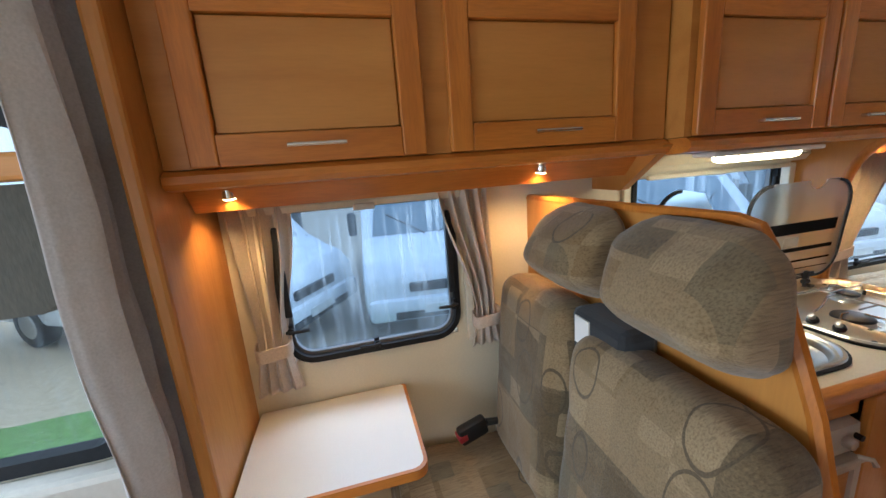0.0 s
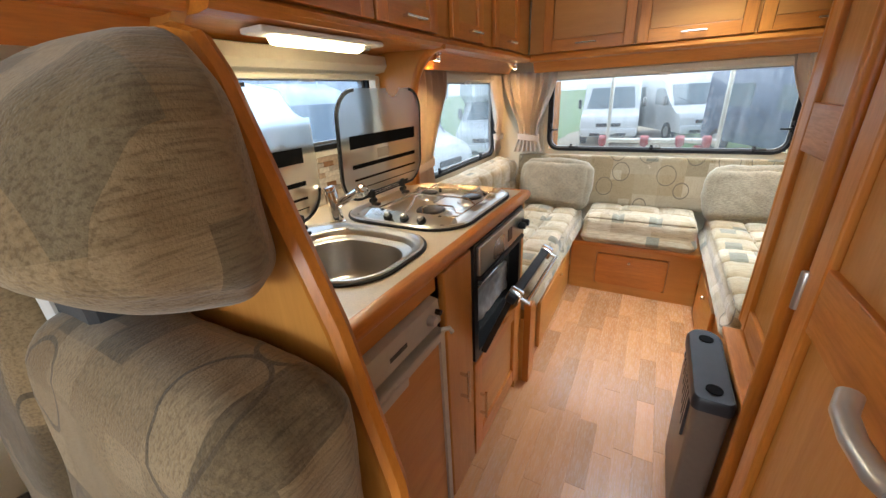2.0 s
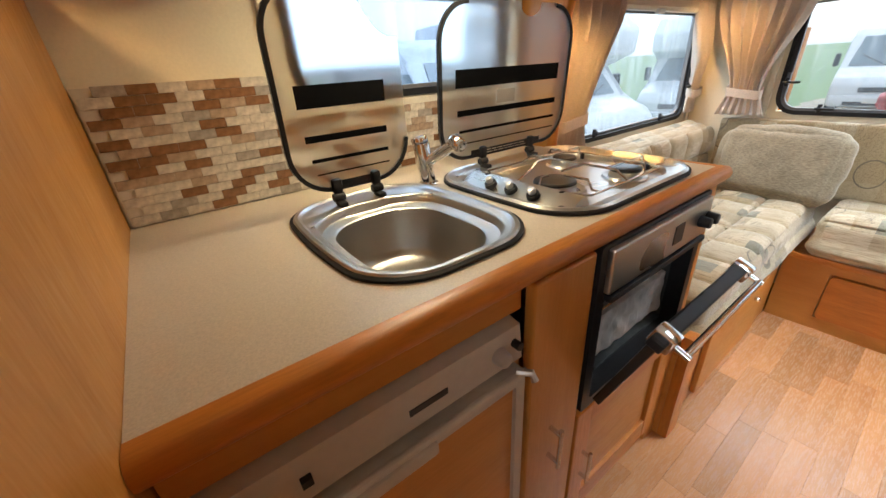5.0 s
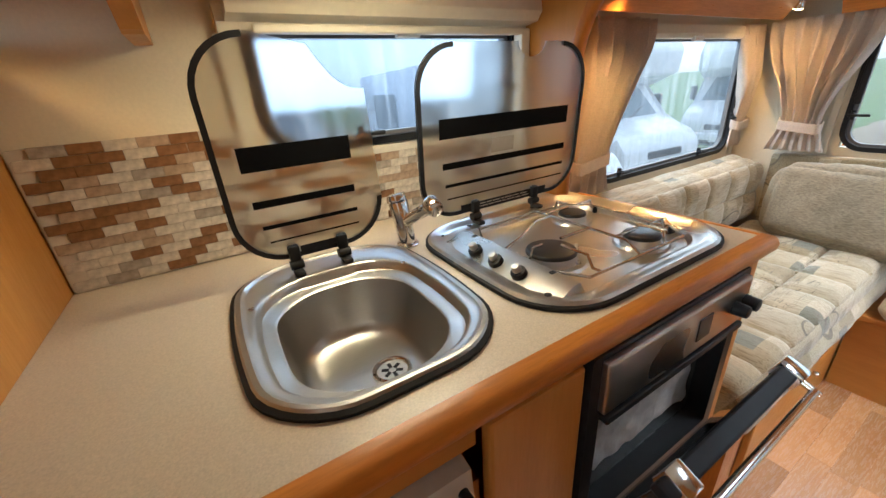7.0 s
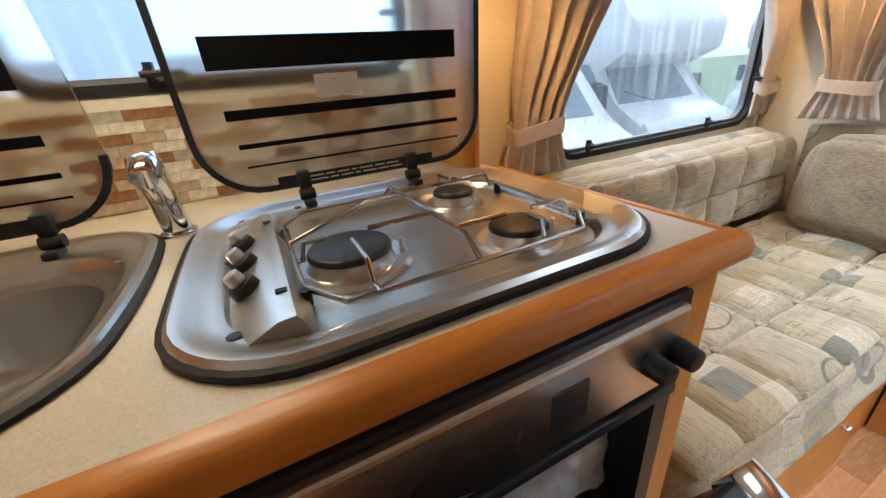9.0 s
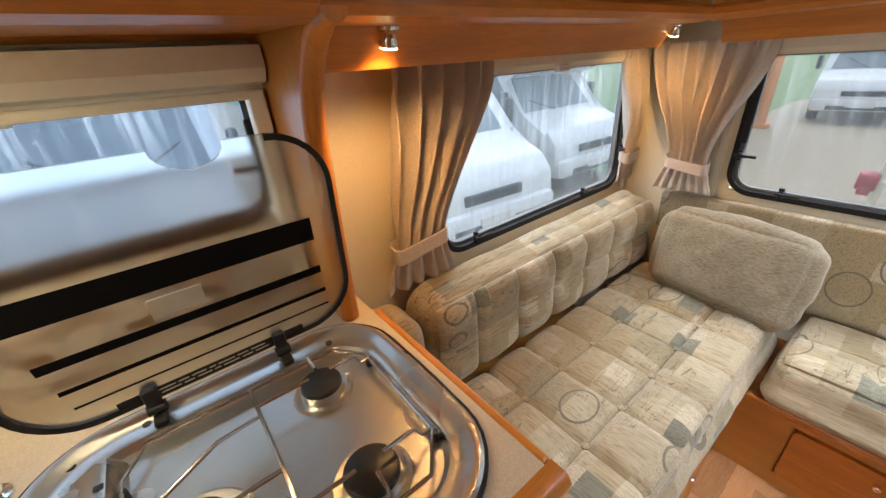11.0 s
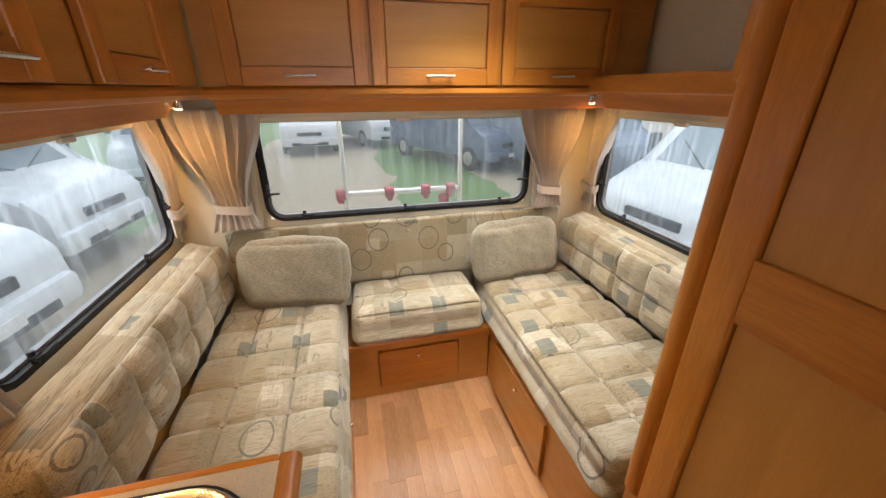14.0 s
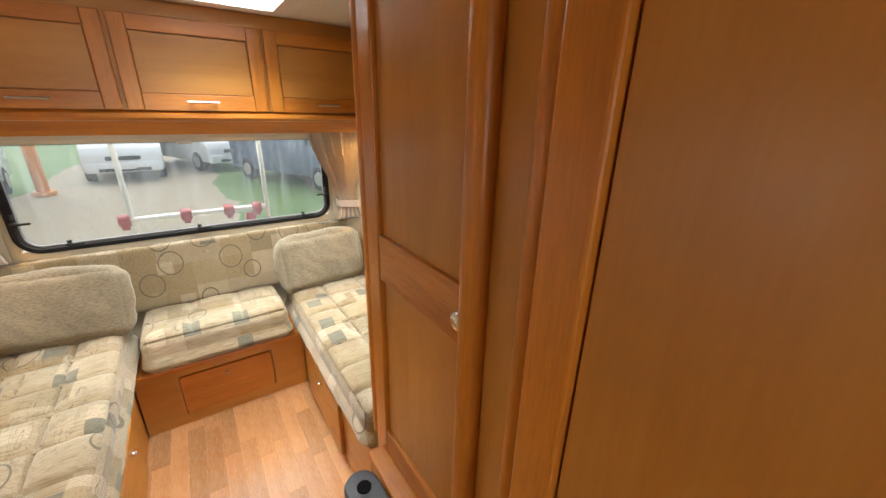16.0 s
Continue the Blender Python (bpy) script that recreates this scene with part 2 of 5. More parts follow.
def glow(name, colour, strength):
    m, nt, bs = mat(name)
    bs.inputs["Base Color"].default_value = (0.9, 0.9, 0.9, 1)
    bs.inputs["Emission Color"].default_value = (*colour, 1)
    bs.inputs["Emission Strength"].default_value = strength
    return m


LIGHT, DARK = (0.575, 0.258, 0.056), (0.47, 0.193, 0.037)
FLIGHT, FDARK = (0.66, 0.245, 0.036), (0.43, 0.135, 0.016)
WX = wood("wood_x", 'x', LIGHT, DARK, 0.34, 0.20)
WY = wood("wood_y", 'y', LIGHT, DARK, 0.34, 0.20)
WZ = wood("wood_z", 'z', LIGHT, DARK, 0.34, 0.20)
FX = wood("oak_frame_x", 'x', FLIGHT, FDARK, 0.32, 0.55)
FY = wood("oak_frame_y", 'y', FLIGHT, FDARK, 0.32, 0.55)
FZ = wood("oak_frame_z", 'z', FLIGHT, FDARK, 0.32, 0.55)
PLANK = wood("floor_laminate", 'x', (0.70, 0.365, 0.172), (0.54, 0.253, 0.105), 0.24, 0.5, 0.30)
CREAM = plain("cream_wallboard", (0.74, 0.66, 0.50), 0.55, grain=180, vary=0.05, relief=0.05)
CEIL = plain("ceiling_white", (0.78, 0.76, 0.70), 0.7, grain=150, vary=0.05)
WORKTOP = plain("worktop_laminate", (0.62, 0.53, 0.41), 0.32, grain=420, vary=0.16, relief=0.04)
TABLETOP = plain("table_laminate", (0.78, 0.75, 0.70), 0.3, grain=420, vary=0.08, relief=0.03)
STEEL = brushed("stainless_steel", (0.58, 0.565, 0.535), 0.29)
SINKSTEEL = brushed("satin_sink_steel", (0.50, 0.485, 0.46), 0.31)
CHROME = plain("chrome", (0.80, 0.80, 0.80), 0.10, 1.0, vary=0.03, relief=0)
SATIN = plain("satin_nickel", (0.58, 0.57, 0.55), 0.32, 0.75, vary=0.05, relief=0)
NICKEL = plain("polished_nickel", (0.74, 0.73, 0.71), 0.18, 1.0, vary=0.04, relief=0)
RUBBER = plain("black_rubber", (0.018, 0.018, 0.020), 0.55, vary=0.2)
BLACK = plain("black_plastic", (0.022, 0.022, 0.024), 0.4, vary=0.15)
ENAMEL = plain("black_enamel", (0.008, 0.008, 0.009), 0.34, vary=0.1, relief=0)
INK = plain("black_print", (0.006, 0.006, 0.007), 0.8, vary=0.1, relief=0)
for dull in (BLACK, RUBBER):
    dull.node_tree.nodes["Principled BSDF"].inputs["Specular IOR Level"].default_value = 0.2
INK.node_tree.nodes["Principled BSDF"].inputs["Specular IOR Level"].default_value = 0.08
CAVITY = plain("grey_enamel", (0.10, 0.10, 0.10), 0.25, vary=0.2, relief=0)
GREYP = plain("grey_plastic", (0.50, 0.46, 0.40), 0.45, vary=0.06)
DGREY = plain("dark_grey_plastic", (0.026, 0.029, 0.035), 0.33, vary=0.12)
TAUPE = plain("taupe_plastic", (0.17, 0.13, 0.10), 0.42, vary=0.08)
WHITEP = plain("white_plastic", (0.78, 0.76, 0.72), 0.4, vary=0.04)
CREAMP = plain("cream_plastic", (0.74, 0.68, 0.55), 0.42, vary=0.05)
RED = plain("red_plastic", (0.36, 0.025, 0.03), 0.4, vary=0.1)
FAB = patchwork("patchwork_upholstery", 1.0, 0.12)
FABY = patchwork("patchwork_crosswise", 1.0, 0.12, along="y")
# Dinette copy of the patchwork: its shade and warm cast are put into the colour
FABD = patchwork("dinette_upholstery_shaded", 0.56, 0.70, 0.30, 0.9)
PILLOW = cloth("plain_chenille", (0.335, 0.272, 0.182), (260, 60, 420), 0.5)
CURT = cloth("curtain_cotton", (0.72, 0.62, 0.535), (240, 240, 240), 0.14, 0.22)
CABCURT = cloth("cab_curtain_grey", (0.62, 0.60, 0.60), (240, 240, 240), 0.12, 0.2)
BLACKFAB = cloth("black_webbing", (0.02, 0.02, 0.022))
OLIVE = cloth("dark_olive_cloth", (0.075, 0.068, 0.05))
GLASS = wet_glass("window_acrylic", (0.66, 0.71, 0.76), 0.42, 0.24)
GLASSK = wet_glass("kitchen_acrylic", (0.52, 0.60, 0.70), 0.6, 0.16)
GLASSR = wet_glass("rear_acrylic", (0.68, 0.715, 0.745), 0.10, 0.12)
GLASSC = wet_glass("cab_glass", (0.78, 0.83, 0.86), 0.15, 0.06)
FROST = frosted("frosted_glass")
FOIL = plain("crumpled_foil", (0.85, 0.85, 0.84), 0.38, 0.35, grain=40, vary=0.2, relief=1.0)
SPOTGLOW = glow("halogen_glow", (1.0, 0.70, 0.36), 7.0)
TUBEGLOW = glow("tube_glow", (1.0, 0.80, 0.42), 4.5)
WIRE = plain("chromed_wire", (0.52, 0.51, 0.49), 0.20, 1.0, vary=0.05, relief=0)
DARKGLASS = plain("oven_glass", (0.03, 0.025, 0.02), 0.06, vary=0.05, relief=0)
GROUT = plain("grout_cream", (0.62, 0.56, 0.46), 0.7, vary=0.1)


# ---------- mesh helpers ----------
def org(ob):
    v = Vector((0, 0, 0))
    while ob is not None:
        v = v + ob.location
        ob = ob.parent
    return v


def thing(name, at, label, category, group="", kind=""):
    ob = new(name)
    ob.empty_display_size = 0.05
    ob.location = at
    return tagged(ob, label, category, group, kind)


def part(name, bm, material, parent=None, label="", smooth=False):
    me = bpy.data.meshes.new(name)
    if parent is not None:
        bmesh.ops.translate(bm, vec=-org(parent), verts=bm.verts)
    bmesh.ops.recalc_face_normals(bm, faces=bm.faces)
    bm.to_mesh(me)
    bm.free()
    me.materials.append(material)
    if smooth:
        for p in me.polygons:
            p.use_smooth = True
        me.set_sharp_from_angle(angle=radians(38))
    ob = new(name, me)
    ob.parent = parent
    if label:
        ob["label"] = label
    return ob


def solo(name, bm, material, label, category, group="", kind="", smooth=False):
    return tagged(part(name, bm, material, None, "", smooth), label, category, group, kind)


def box(x0, x1, y0, y1, z0, z1, bev=0.0, seg=2, bm=None):
    bm2 = bmesh.new()
    bmesh.ops.create_cube(bm2, size=1, matrix=Matrix.Translation(((x0 + x1) / 2, (y0 + y1) / 2, (z0 + z1) / 2)) @ Matrix.Diagonal((abs(x1 - x0), abs(y1 - y0), abs(z1 - z0), 1)))
    if bev:
        bmesh.ops.bevel(bm2, geom=bm2.edges[:], offset=min(bev, 0.49 * min(abs(x1 - x0), abs(y1 - y0), abs(z1 - z0))), segments=seg, profile=0.5, affect='EDGES')
    return join(bm, bm2)


def join(bm, other):
    if bm is None:
        return other
    me = bpy.data.meshes.new("tmp")
    other.to_mesh(me)
    other.free()
    bm.from_mesh(me)
    bpy.data.meshes.remove(me)
    return bm


def moved(bm, m):
    bmesh.ops.transform(bm, matrix=m, verts=bm.verts)
    return bm


def cyl(p0, p1, r, seg=16, r2=None, bm=None, bev=0.0):
    p0, p1 = Vector(p0), Vector(p1)
    d = p1 - p0
    b = bmesh.new()
    bmesh.ops.create_cone(b, cap_ends=True, segments=seg, radius1=r, radius2=r if r2 is None else r2, depth=d.length)
    if bev:
        es = [e for e in b.edges if len(e.link_faces) == 2 and any(len(f.verts) > 4 for f in e.link_faces)]
        bmesh.ops.bevel(b, geom=es, offset=bev, segments=2, profile=0.5, affect='EDGES')
    moved(b, Matrix.Translation((p0 + p1) / 2) @ d.to_track_quat('Z', 'Y').to_matrix().to_4x4())
    return join(bm, b)


def tube(pts, r, seg=8, bm=None, closed=False):
    """A round bar along points."""
    pts = [Vector(p) for p in pts]
    b = bm if bm is not None else bmesh.new()
    n = len(pts)
    rings, up = [], None
    for i, p in enumerate(pts):
        a = pts[i - 1] if i > 0 or closed else p
        c = pts[(i + 1) % n] if i < n - 1 or closed else p
        t = (c - a).normalized()
        up = t.orthogonal().normalized() if up is None else (up - t * up.dot(t)).normalized()
        s = t.cross(up)
        rings.append([b.verts.new(p + (up * math.cos(2 * math.pi * k / seg) + s * math.sin(2 * math.pi * k / seg)) * r) for k in range(seg)])
    for i in range(n if closed else n - 1):
        q, w = rings[i], rings[(i + 1) % n]
        for k in range(seg):
            b.faces.new((q[k], q[(k + 1) % seg], w[(k + 1) % seg], w[k]))
    if not closed:
        b.faces.new(rings[0][::-1])
        b.faces.new(rings[-1])
    return b


def rr(u0, u1, v0, v1, r, n=6):
    """Points of a rounded rectangle; r may be one radius or four (u1v1, u0v1, u0v0, u1v0)."""
    rs = (r,) * 4 if not isinstance(r, tuple) else r
    out = []
    for k, (cu, cv, ru) in enumerate(((u1, v1, rs[0]), (u0, v1, rs[1]), (u0, v0, rs[2]), (u1, v0, rs[3]))):
        su, sv = (-1 if cu == u1 else 1), (-1 if cv == v1 else 1)
        for i in range(n + 1):
            a = math.pi / 2 * (k + i / n)
            out.append((cu + su * ru + ru * math.cos(a), cv + sv * ru + ru * math.sin(a)))
    return out


def plate(pts, d0, d1, to, bm=None, bev=0.0):
    b = bmesh.new()
    lo = [b.verts.new(to(u, v, d0)) for u, v in pts]
    hi = [b.verts.new(to(u, v, d1)) for u, v in pts]
    n = len(pts)
    b.faces.new(lo[::-1])
    top = b.faces.new(hi)
    for i in range(n):
        b.faces.new((lo[i], lo[(i + 1) % n], hi[(i + 1) % n], hi[i]))
    if bev:
        bmesh.ops.bevel(b, geom=list(top.edges), offset=bev, segments=2, profile=0.5, affect='EDGES')
    return join(bm, b)


def ring(outer, inner, d0, d1, to, bm=None):
    b = bmesh.new()
    n = len(outer)
    q = [[b.verts.new(to(u, v, d)) for u, v in pts] for pts in (outer, inner) for d in (d0, d1)]
    for i in range(n):
        j = (i + 1) % n
        b.faces.new((q[0][i], q[0][j], q[1][j], q[1][i]))
        b.faces.new((q[1][i], q[1][j], q[3][j], q[3][i]))
        b.faces.new((q[3][i], q[3][j], q[2][j], q[2][i]))
        b.faces.new((q[2][i], q[2][j], q[0][j], q[0][i]))
    return join(bm, b)


def extrude_profile(pts, a0, a1, to, bm=None):
    """Profile in (p, q), swept along a."""
    b = bmesh.new()
    lo = [b.verts.new(to(a0, p, q)) for p, q in pts]
    hi = [b.verts.new(to(a1, p, q)) for p, q in pts]
    n = len(pts)
    b.faces.new(lo)
    b.faces.new(hi[::-1])
    for i in range(n):
        b.faces.new((lo[i], lo[(i + 1) % n], hi[(i + 1) % n], hi[i]))
    return join(bm, b)


def soft_box(x0, x1, y0, y1, z0, z1, r=0.04, cuts=26, tuft=None, wrinkle=0.004, bulge=0.0, seed=0):
    """A padded block. tuft: (axis, sign, nu, nv, depth) for seams and buttons on one face, wrapped over its edges."""
    b = bmesh.new()
    bmesh.ops.create_cube(b, size=1)
    bmesh.ops.subdivide_edges(b, edges=b.edges[:], cuts=cuts, use_grid_fill=True)
    h = Vector((x1 - x0, y1 - y0, z1 - z0)) / 2
    c = Vector(((x0 + x1) / 2, (y0 + y1) / 2, (z0 + z1) / 2))
    r = min(r, min(h) * 0.98)
    for v in b.verts:
        f = Vector((v.co.x * 2, v.co.y * 2, v.co.z * 2))
        p = Vector((f.x * h.x, f.y * h.y, f.z * h.z))
        q = Vector([max(-h[i] + r, min(h[i] - r, p[i])) for i in range(3)])
        d = p - q
        nrm = d.normalized() if d.length > 1e-6 else Vector((0, 0, 1))
        p = q + nrm * r if d.length > 1e-6 else p
        out = nrm
        if bulge:
            p += Vector([(1 if f[i] > 0 else -1) * bulge * math.prod(max(0, 1 - f[j] ** 2) for j in range(3) if j != i) if abs(f[i]) > 0.98 else 0 for i in range(3)])
        if tuft:
            ax, sg, nu, nv, dep = tuft
            o = [i for i in range(3) if i != ax]
            if f[ax] * sg > -0.6:
                u, w = (f[o[0]] + 1) / 2 * nu, (f[o[1]] + 1) / 2 * nv
                su = abs(math.sin(math.pi * u)) ** 0.32 if nu > 1 else 1
                sw = abs(math.sin(math.pi * w)) ** 0.32 if nv > 1 else 1
                k = dep * (min(su, sw) * 0.6 + su * sw * 0.4 - 1)
                fade = min(1.0, (f[ax] * sg + 0.6) / 0.5)
                p = p + out * k * fade
        w = noise.noise(p * 9 + Vector((seed, 0, 0))) + 0.5 * noise.noise(p * 23 + Vector((0, seed, 0)))
        p += out * wrinkle * w
        v.co = c + p
    return b


def north(u, v, d):
    return (u, 4.64 - d, v)


def south(u, v, d):
    return (u, 2.57 + d, v)


def rear(u, v, d):
    return (5.185 - d, u, v)


def pbox(u0, u1, v0, v1, d0, d1, to, bev=0.0, bm=None):
    a, b = to(u0, v0, d0), to(u1, v1, d1)
    lo, hi = [min(p, q) for p, q in zip(a, b)], [max(p, q) for p, q in zip(a, b)]
    return box(lo[0], hi[0], lo[1], hi[1], lo[2], hi[2], bev, 2, bm)


def loft(rows, to3=None, cap0=False, cap1=False, bm=None):
    """Rows of (points, height), each with the same number of points."""
    b = bmesh.new()
    rings = [[b.verts.new((u, v, z)) for u, v in pts] for pts, z in rows]
    n = len(rings[0])
    for q, w in zip(rings, rings[1:]):
        for i in range(n):
            b.faces.new((q[i], q[(i + 1) % n], w[(i + 1) % n], w[i]))
    if cap0:
        b.faces.new(rings[0][::-1])
    if cap1:
        b.faces.new(rings[-1])
    return join(bm, b)


def pull_handle(parent, a, b, out, r=0.0045, material=None):
    """A bar on two posts, standing off along out."""
    a, b, o = Vector(a), Vector(b), Vector(out)
    d = (b - a).normalized()
    bm = tube([a - d * 0.006 + o, b + d * 0.006 + o], r, 10)
    for p in (a + d * 0.008, b - d * 0.008):
        bm = cyl(p, p + o, r * 1.1, 10, bm=bm)
    return part("handle", bm, material or NICKEL, parent, "brushed nickel bar handle", True)


def frame_door(parent, u0, u1, v0, v1, to, mats, w=0.052, name="door", mid=None, handle=None, panel_label=""):
    """A framed door, 20 mm thick, with a sunk veneer panel. handle: (u0, v0, u1, v1)."""
    rail_m, stile_m, panel_m = mats
    door = part(name, pbox(u0 + w + 0.0028, u1 - w - 0.0028, v0 + w * 1.15 + 0.0028, v1 - w - 0.0028, 0.003, 0.0105, to, 0.0015), panel_m, parent)
    part("rail", pbox(u0 + w, u1 - w, v0, v0 + w * 1.15, 0.002, 0.021, to, 0.002), rail_m, door)
    part("rail", pbox(u0 + w, u1 - w, v1 - w, v1, 0.002, 0.021, to, 0.002), rail_m, door)
    if mid:
        part("rail", pbox(u0 + w, u1 - w, mid[0], mid[1], 0.002, 0.021, to, 0.002), rail_m, door)
    for a in (u0, u1 - w):
        part("stile", pbox(a, a + w, v0, v1, 0.002, 0.0225, to, 0.004), stile_m, door)
    if handle:
        h0, h1 = to(handle[0], handle[1], 0.021), to(handle[2], handle[3], 0.021)
        out = Vector(to(0, 0, 1)) - Vector(to(0, 0, 0))
        pull_handle(door, h0, h1, out * 0.022)
    return door


def slab(xs, ys, z0, z1, holes):
    """One board with rectangular holes, given by the cells of a grid."""
    b = bmesh.new()
    g = [[b.verts.new((x, y, z1)) for y in ys] for x in xs]
    for i in range(len(xs) - 1):
        for j in range(len(ys) - 1):
            if (i, j) not in holes:
                b.faces.new((g[i][j], g[i + 1][j], g[i + 1][j + 1], g[i][j + 1]))
    ex = bmesh.ops.extrude_face_region(b, geom=b.faces[:])
    bmesh.ops.translate(b, vec=(0, 0, z0 - z1), verts=[e for e in ex["geom"] if isinstance(e, bmesh.types.BMVert)])
    return b


# ---------- shell ----------
CZ = 1.825


def wall_with_holes(name, u0, u1, v0, v1, d0, d1, holes, to, material):
    bm = None
    cuts = sorted(holes)
    at = u0
    for a, b, lo, hi in cuts:
        bm = pbox(at, a, v0, v1, d0, d1, to, 0, bm)
        bm = pbox(a, b, v0, lo, d0, d1, to, 0, bm)
        bm = pbox(a, b, hi, v1, d0, d1, to, 0, bm)
        at = b
    bm = pbox(at, u1, v0, v1, d0, d1, to, 0, bm)
    return tagged(part(name, bm, material), kind="structure")


W_DIN = (1.864, 2.385, 0.875, 1.335)
W_KIT = (3.06, 3.73, 1.10, 1.335)
W_LNG = (4.15, 5.105, 0.835, 1.325)
W_OFF = (4.15, 5.060, 0.825, 1.320)
W_REAR = (2.945, 4.255, 0.865, 1.320)
wall_north = wall_with_holes("wall_north", 0.3, 5.185, -0.1, 1.95, -0.035, 0.0, [(0.55, 1.42, 0.72, 1.60), W_DIN, W_KIT, W_LNG], north, CREAM)
wall_south = wall_with_holes("wall_south", 0.3, 5.185, -0.1, 1.95, -0.035, 0.0, [(0.55, 1.42, 0.72, 1.60), W_OFF], south, CREAM)
wall_rear = wall_with_holes("wall_rear", 2.535, 4.675, -0.1, 1.95, -0.04, -0.001, [W_REAR], rear, CREAM)
wall_front = wall_with_holes("wall_front", 2.535, 4.675, -0.1, 1.95, 4.885, 4.925, [(2.85, 4.36, 0.80, 1.60)], rear, CREAM)
floor = tagged(part("floor", box(0.3, 5.184, 2.571, 4.639, -0.06, -0.004), PLANK), "laminate floor board", "floor", kind="structure")
RL = (4.28, 4.70, 3.22, 3.62)
cb = box(0.3, RL[0], 2.535, 4.675, CZ, CZ + 0.035)
cb = box(RL[1], 5.225, 2.535, 4.675, CZ, CZ + 0.035, bm=cb)
cb = box(RL[0], RL[1], 2.535, RL[2], CZ, CZ + 0.035, bm=cb)
cb = box(RL[0], RL[1], RL[3], 4.675, CZ, CZ + 0.035, bm=cb)
ceiling = tagged(part("ceiling", cb, CEIL), kind="structure")

rooflight = thing("rooflight", (4.51, 3.42, CZ), "white plastic rooflight in the ceiling", "rooflight", kind="structure")
flat = lambda u, v, d: (u, v, CZ - d)
part("frame", ring(rr(RL[0] - 0.05, RL[1] + 0.05, RL[2] - 0.05, RL[3] + 0.05, 0.03), rr(RL[0] + 0.02, RL[1] - 0.02, RL[2] + 0.02, RL[3] - 0.02, 0.02), -0.03, 0.022, flat), WHITEP, rooflight)
dome = part("pane", box(RL[0], RL[1], RL[2], RL[3], CZ + 0.036, CZ + 0.042), GLASS, rooflight)
dome.visible_shadow = False

# washroom and wardrobe side
washroom = tagged(part("wall_washroom", box(2.60, 2.64, 2.57, 3.34, 0, CZ, bm=box(3.209, 3.346, 3.0, 3.302, 0, CZ)), WZ), kind="structure")
WASH = lambda u, v, d: (u, 3.323 + d, v)
wall_door = tagged(part("wall_door_side", box(2.641, 2.668, 3.28, 3.340, 0, CZ, bm=box(2.668, 3.208, 3.28, 3.340, 1.798, CZ)), WZ), kind="structure")

# ---------- windows ----------
def latch(parent, p, along, out):
    """A black turning lever on its block."""
    p, a, o = Vector(p), Vector(along), Vector(out)
    bm = cyl(p, p + o * 0.018, 0.010, 10)
    bm = tube([p + o * 0.018 - a * 0.012, p + o * 0.024 + a * 0.012, p + o * 0.020 + a * 0.052], 0.0055, 8, bm)
    side = a.cross(o).normalized()
    bm = tube([p - side * 0.018 + o * 0.004, p + side * 0.018 + o * 0.004], 0.008, 8, bm)
    return part("latch", bm, BLACK, parent, "black turning catch", True)


def window(name, hole, to, latches, label, upright=(), glass=None):
    u0, u1, v0, v1 = hole
    c = to((u0 + u1) / 2, v0, 0)
    w = thing(name, c, label, "window", kind="structure")
    out = (Vector(to(0, 0, 1)) - Vector(to(0, 0, 0)))
    al = (Vector(to(1, 0, 0)) - Vector(to(0, 0, 0)))
    rad = (0.03, 0.03, 0.085, 0.085)
    part("window_frame", ring(rr(u0 - 0.011, u1 + 0.011, v0 - 0.011, v1 + 0.011, rad), rr(u0 + 0.007, u1 - 0.007, v0 + 0.007, v1 - 0.007, tuple(max(0.01, r - 0.02) for r in rad)), -0.034, 0.007, to), RUBBER, w, "black rubber window frame")
    part("sash", ring(rr(u0 + 0.004, u1 - 0.004, v0 + 0.004, v1 - 0.004, tuple(max(0.01, r - 0.01) for r in rad)), rr(u0 + 0.017, u1 - 0.017, v0 + 0.017, v1 - 0.017, tuple(max(0.01, r - 0.03) for r in rad)), -0.032, -0.012, to), RUBBERG, w, "grey inner edge")
    pane = part("pane", plate(rr(u0 + 0.005, u1 - 0.005, v0 + 0.005, v1 - 0.005, 0.05), -0.030, -0.026, to), glass or GLASS, w, "wet tinted acrylic pane")
    pane.visible_shadow = False
    cas = extrude_profile([(0.0, v1 - 0.012), (0.026, v1 - 0.012), (0.032, v1 + 0.004), (0.030, v1 + 0.032), (0.0, v1 + 0.036)], u0 - 0.045, u1 + 0.045, lambda a, p, q: to(a, q, p))
    part("blind_cassette", cas, CREAMP, w, "cream roller blind cassette")
    part("blind_tab", pbox((u0 + u1) / 2 - 0.03, (u0 + u1) / 2 + 0.03, v1 - 0.022, v1 - 0.004, 0.02, 0.038, to, 0.004), WHITEP, w)
    for a in (u0 - 0.055, u1 + 0.030):
        part("blind_rail", pbox(a, a + 0.025, v0 - 0.03, v1 - 0.012, 0.0005, 0.016, to, 0.004), CREAMP, w, "cream blind guide rail")
    for u, v, sgn in latches:
        latch(w, to(u, v, 0.004), al * sgn, out)
    for u, v, sgn in upright:
        latch(w, to(u, v, 0.004), al * sgn, out)
        part("stay", pbox(u - 0.010, u + 0.010, v + 0.04, v1 - 0.05, 0.002, 0.014, to, 0.004), BLACK, w, "black window stay")
    return w


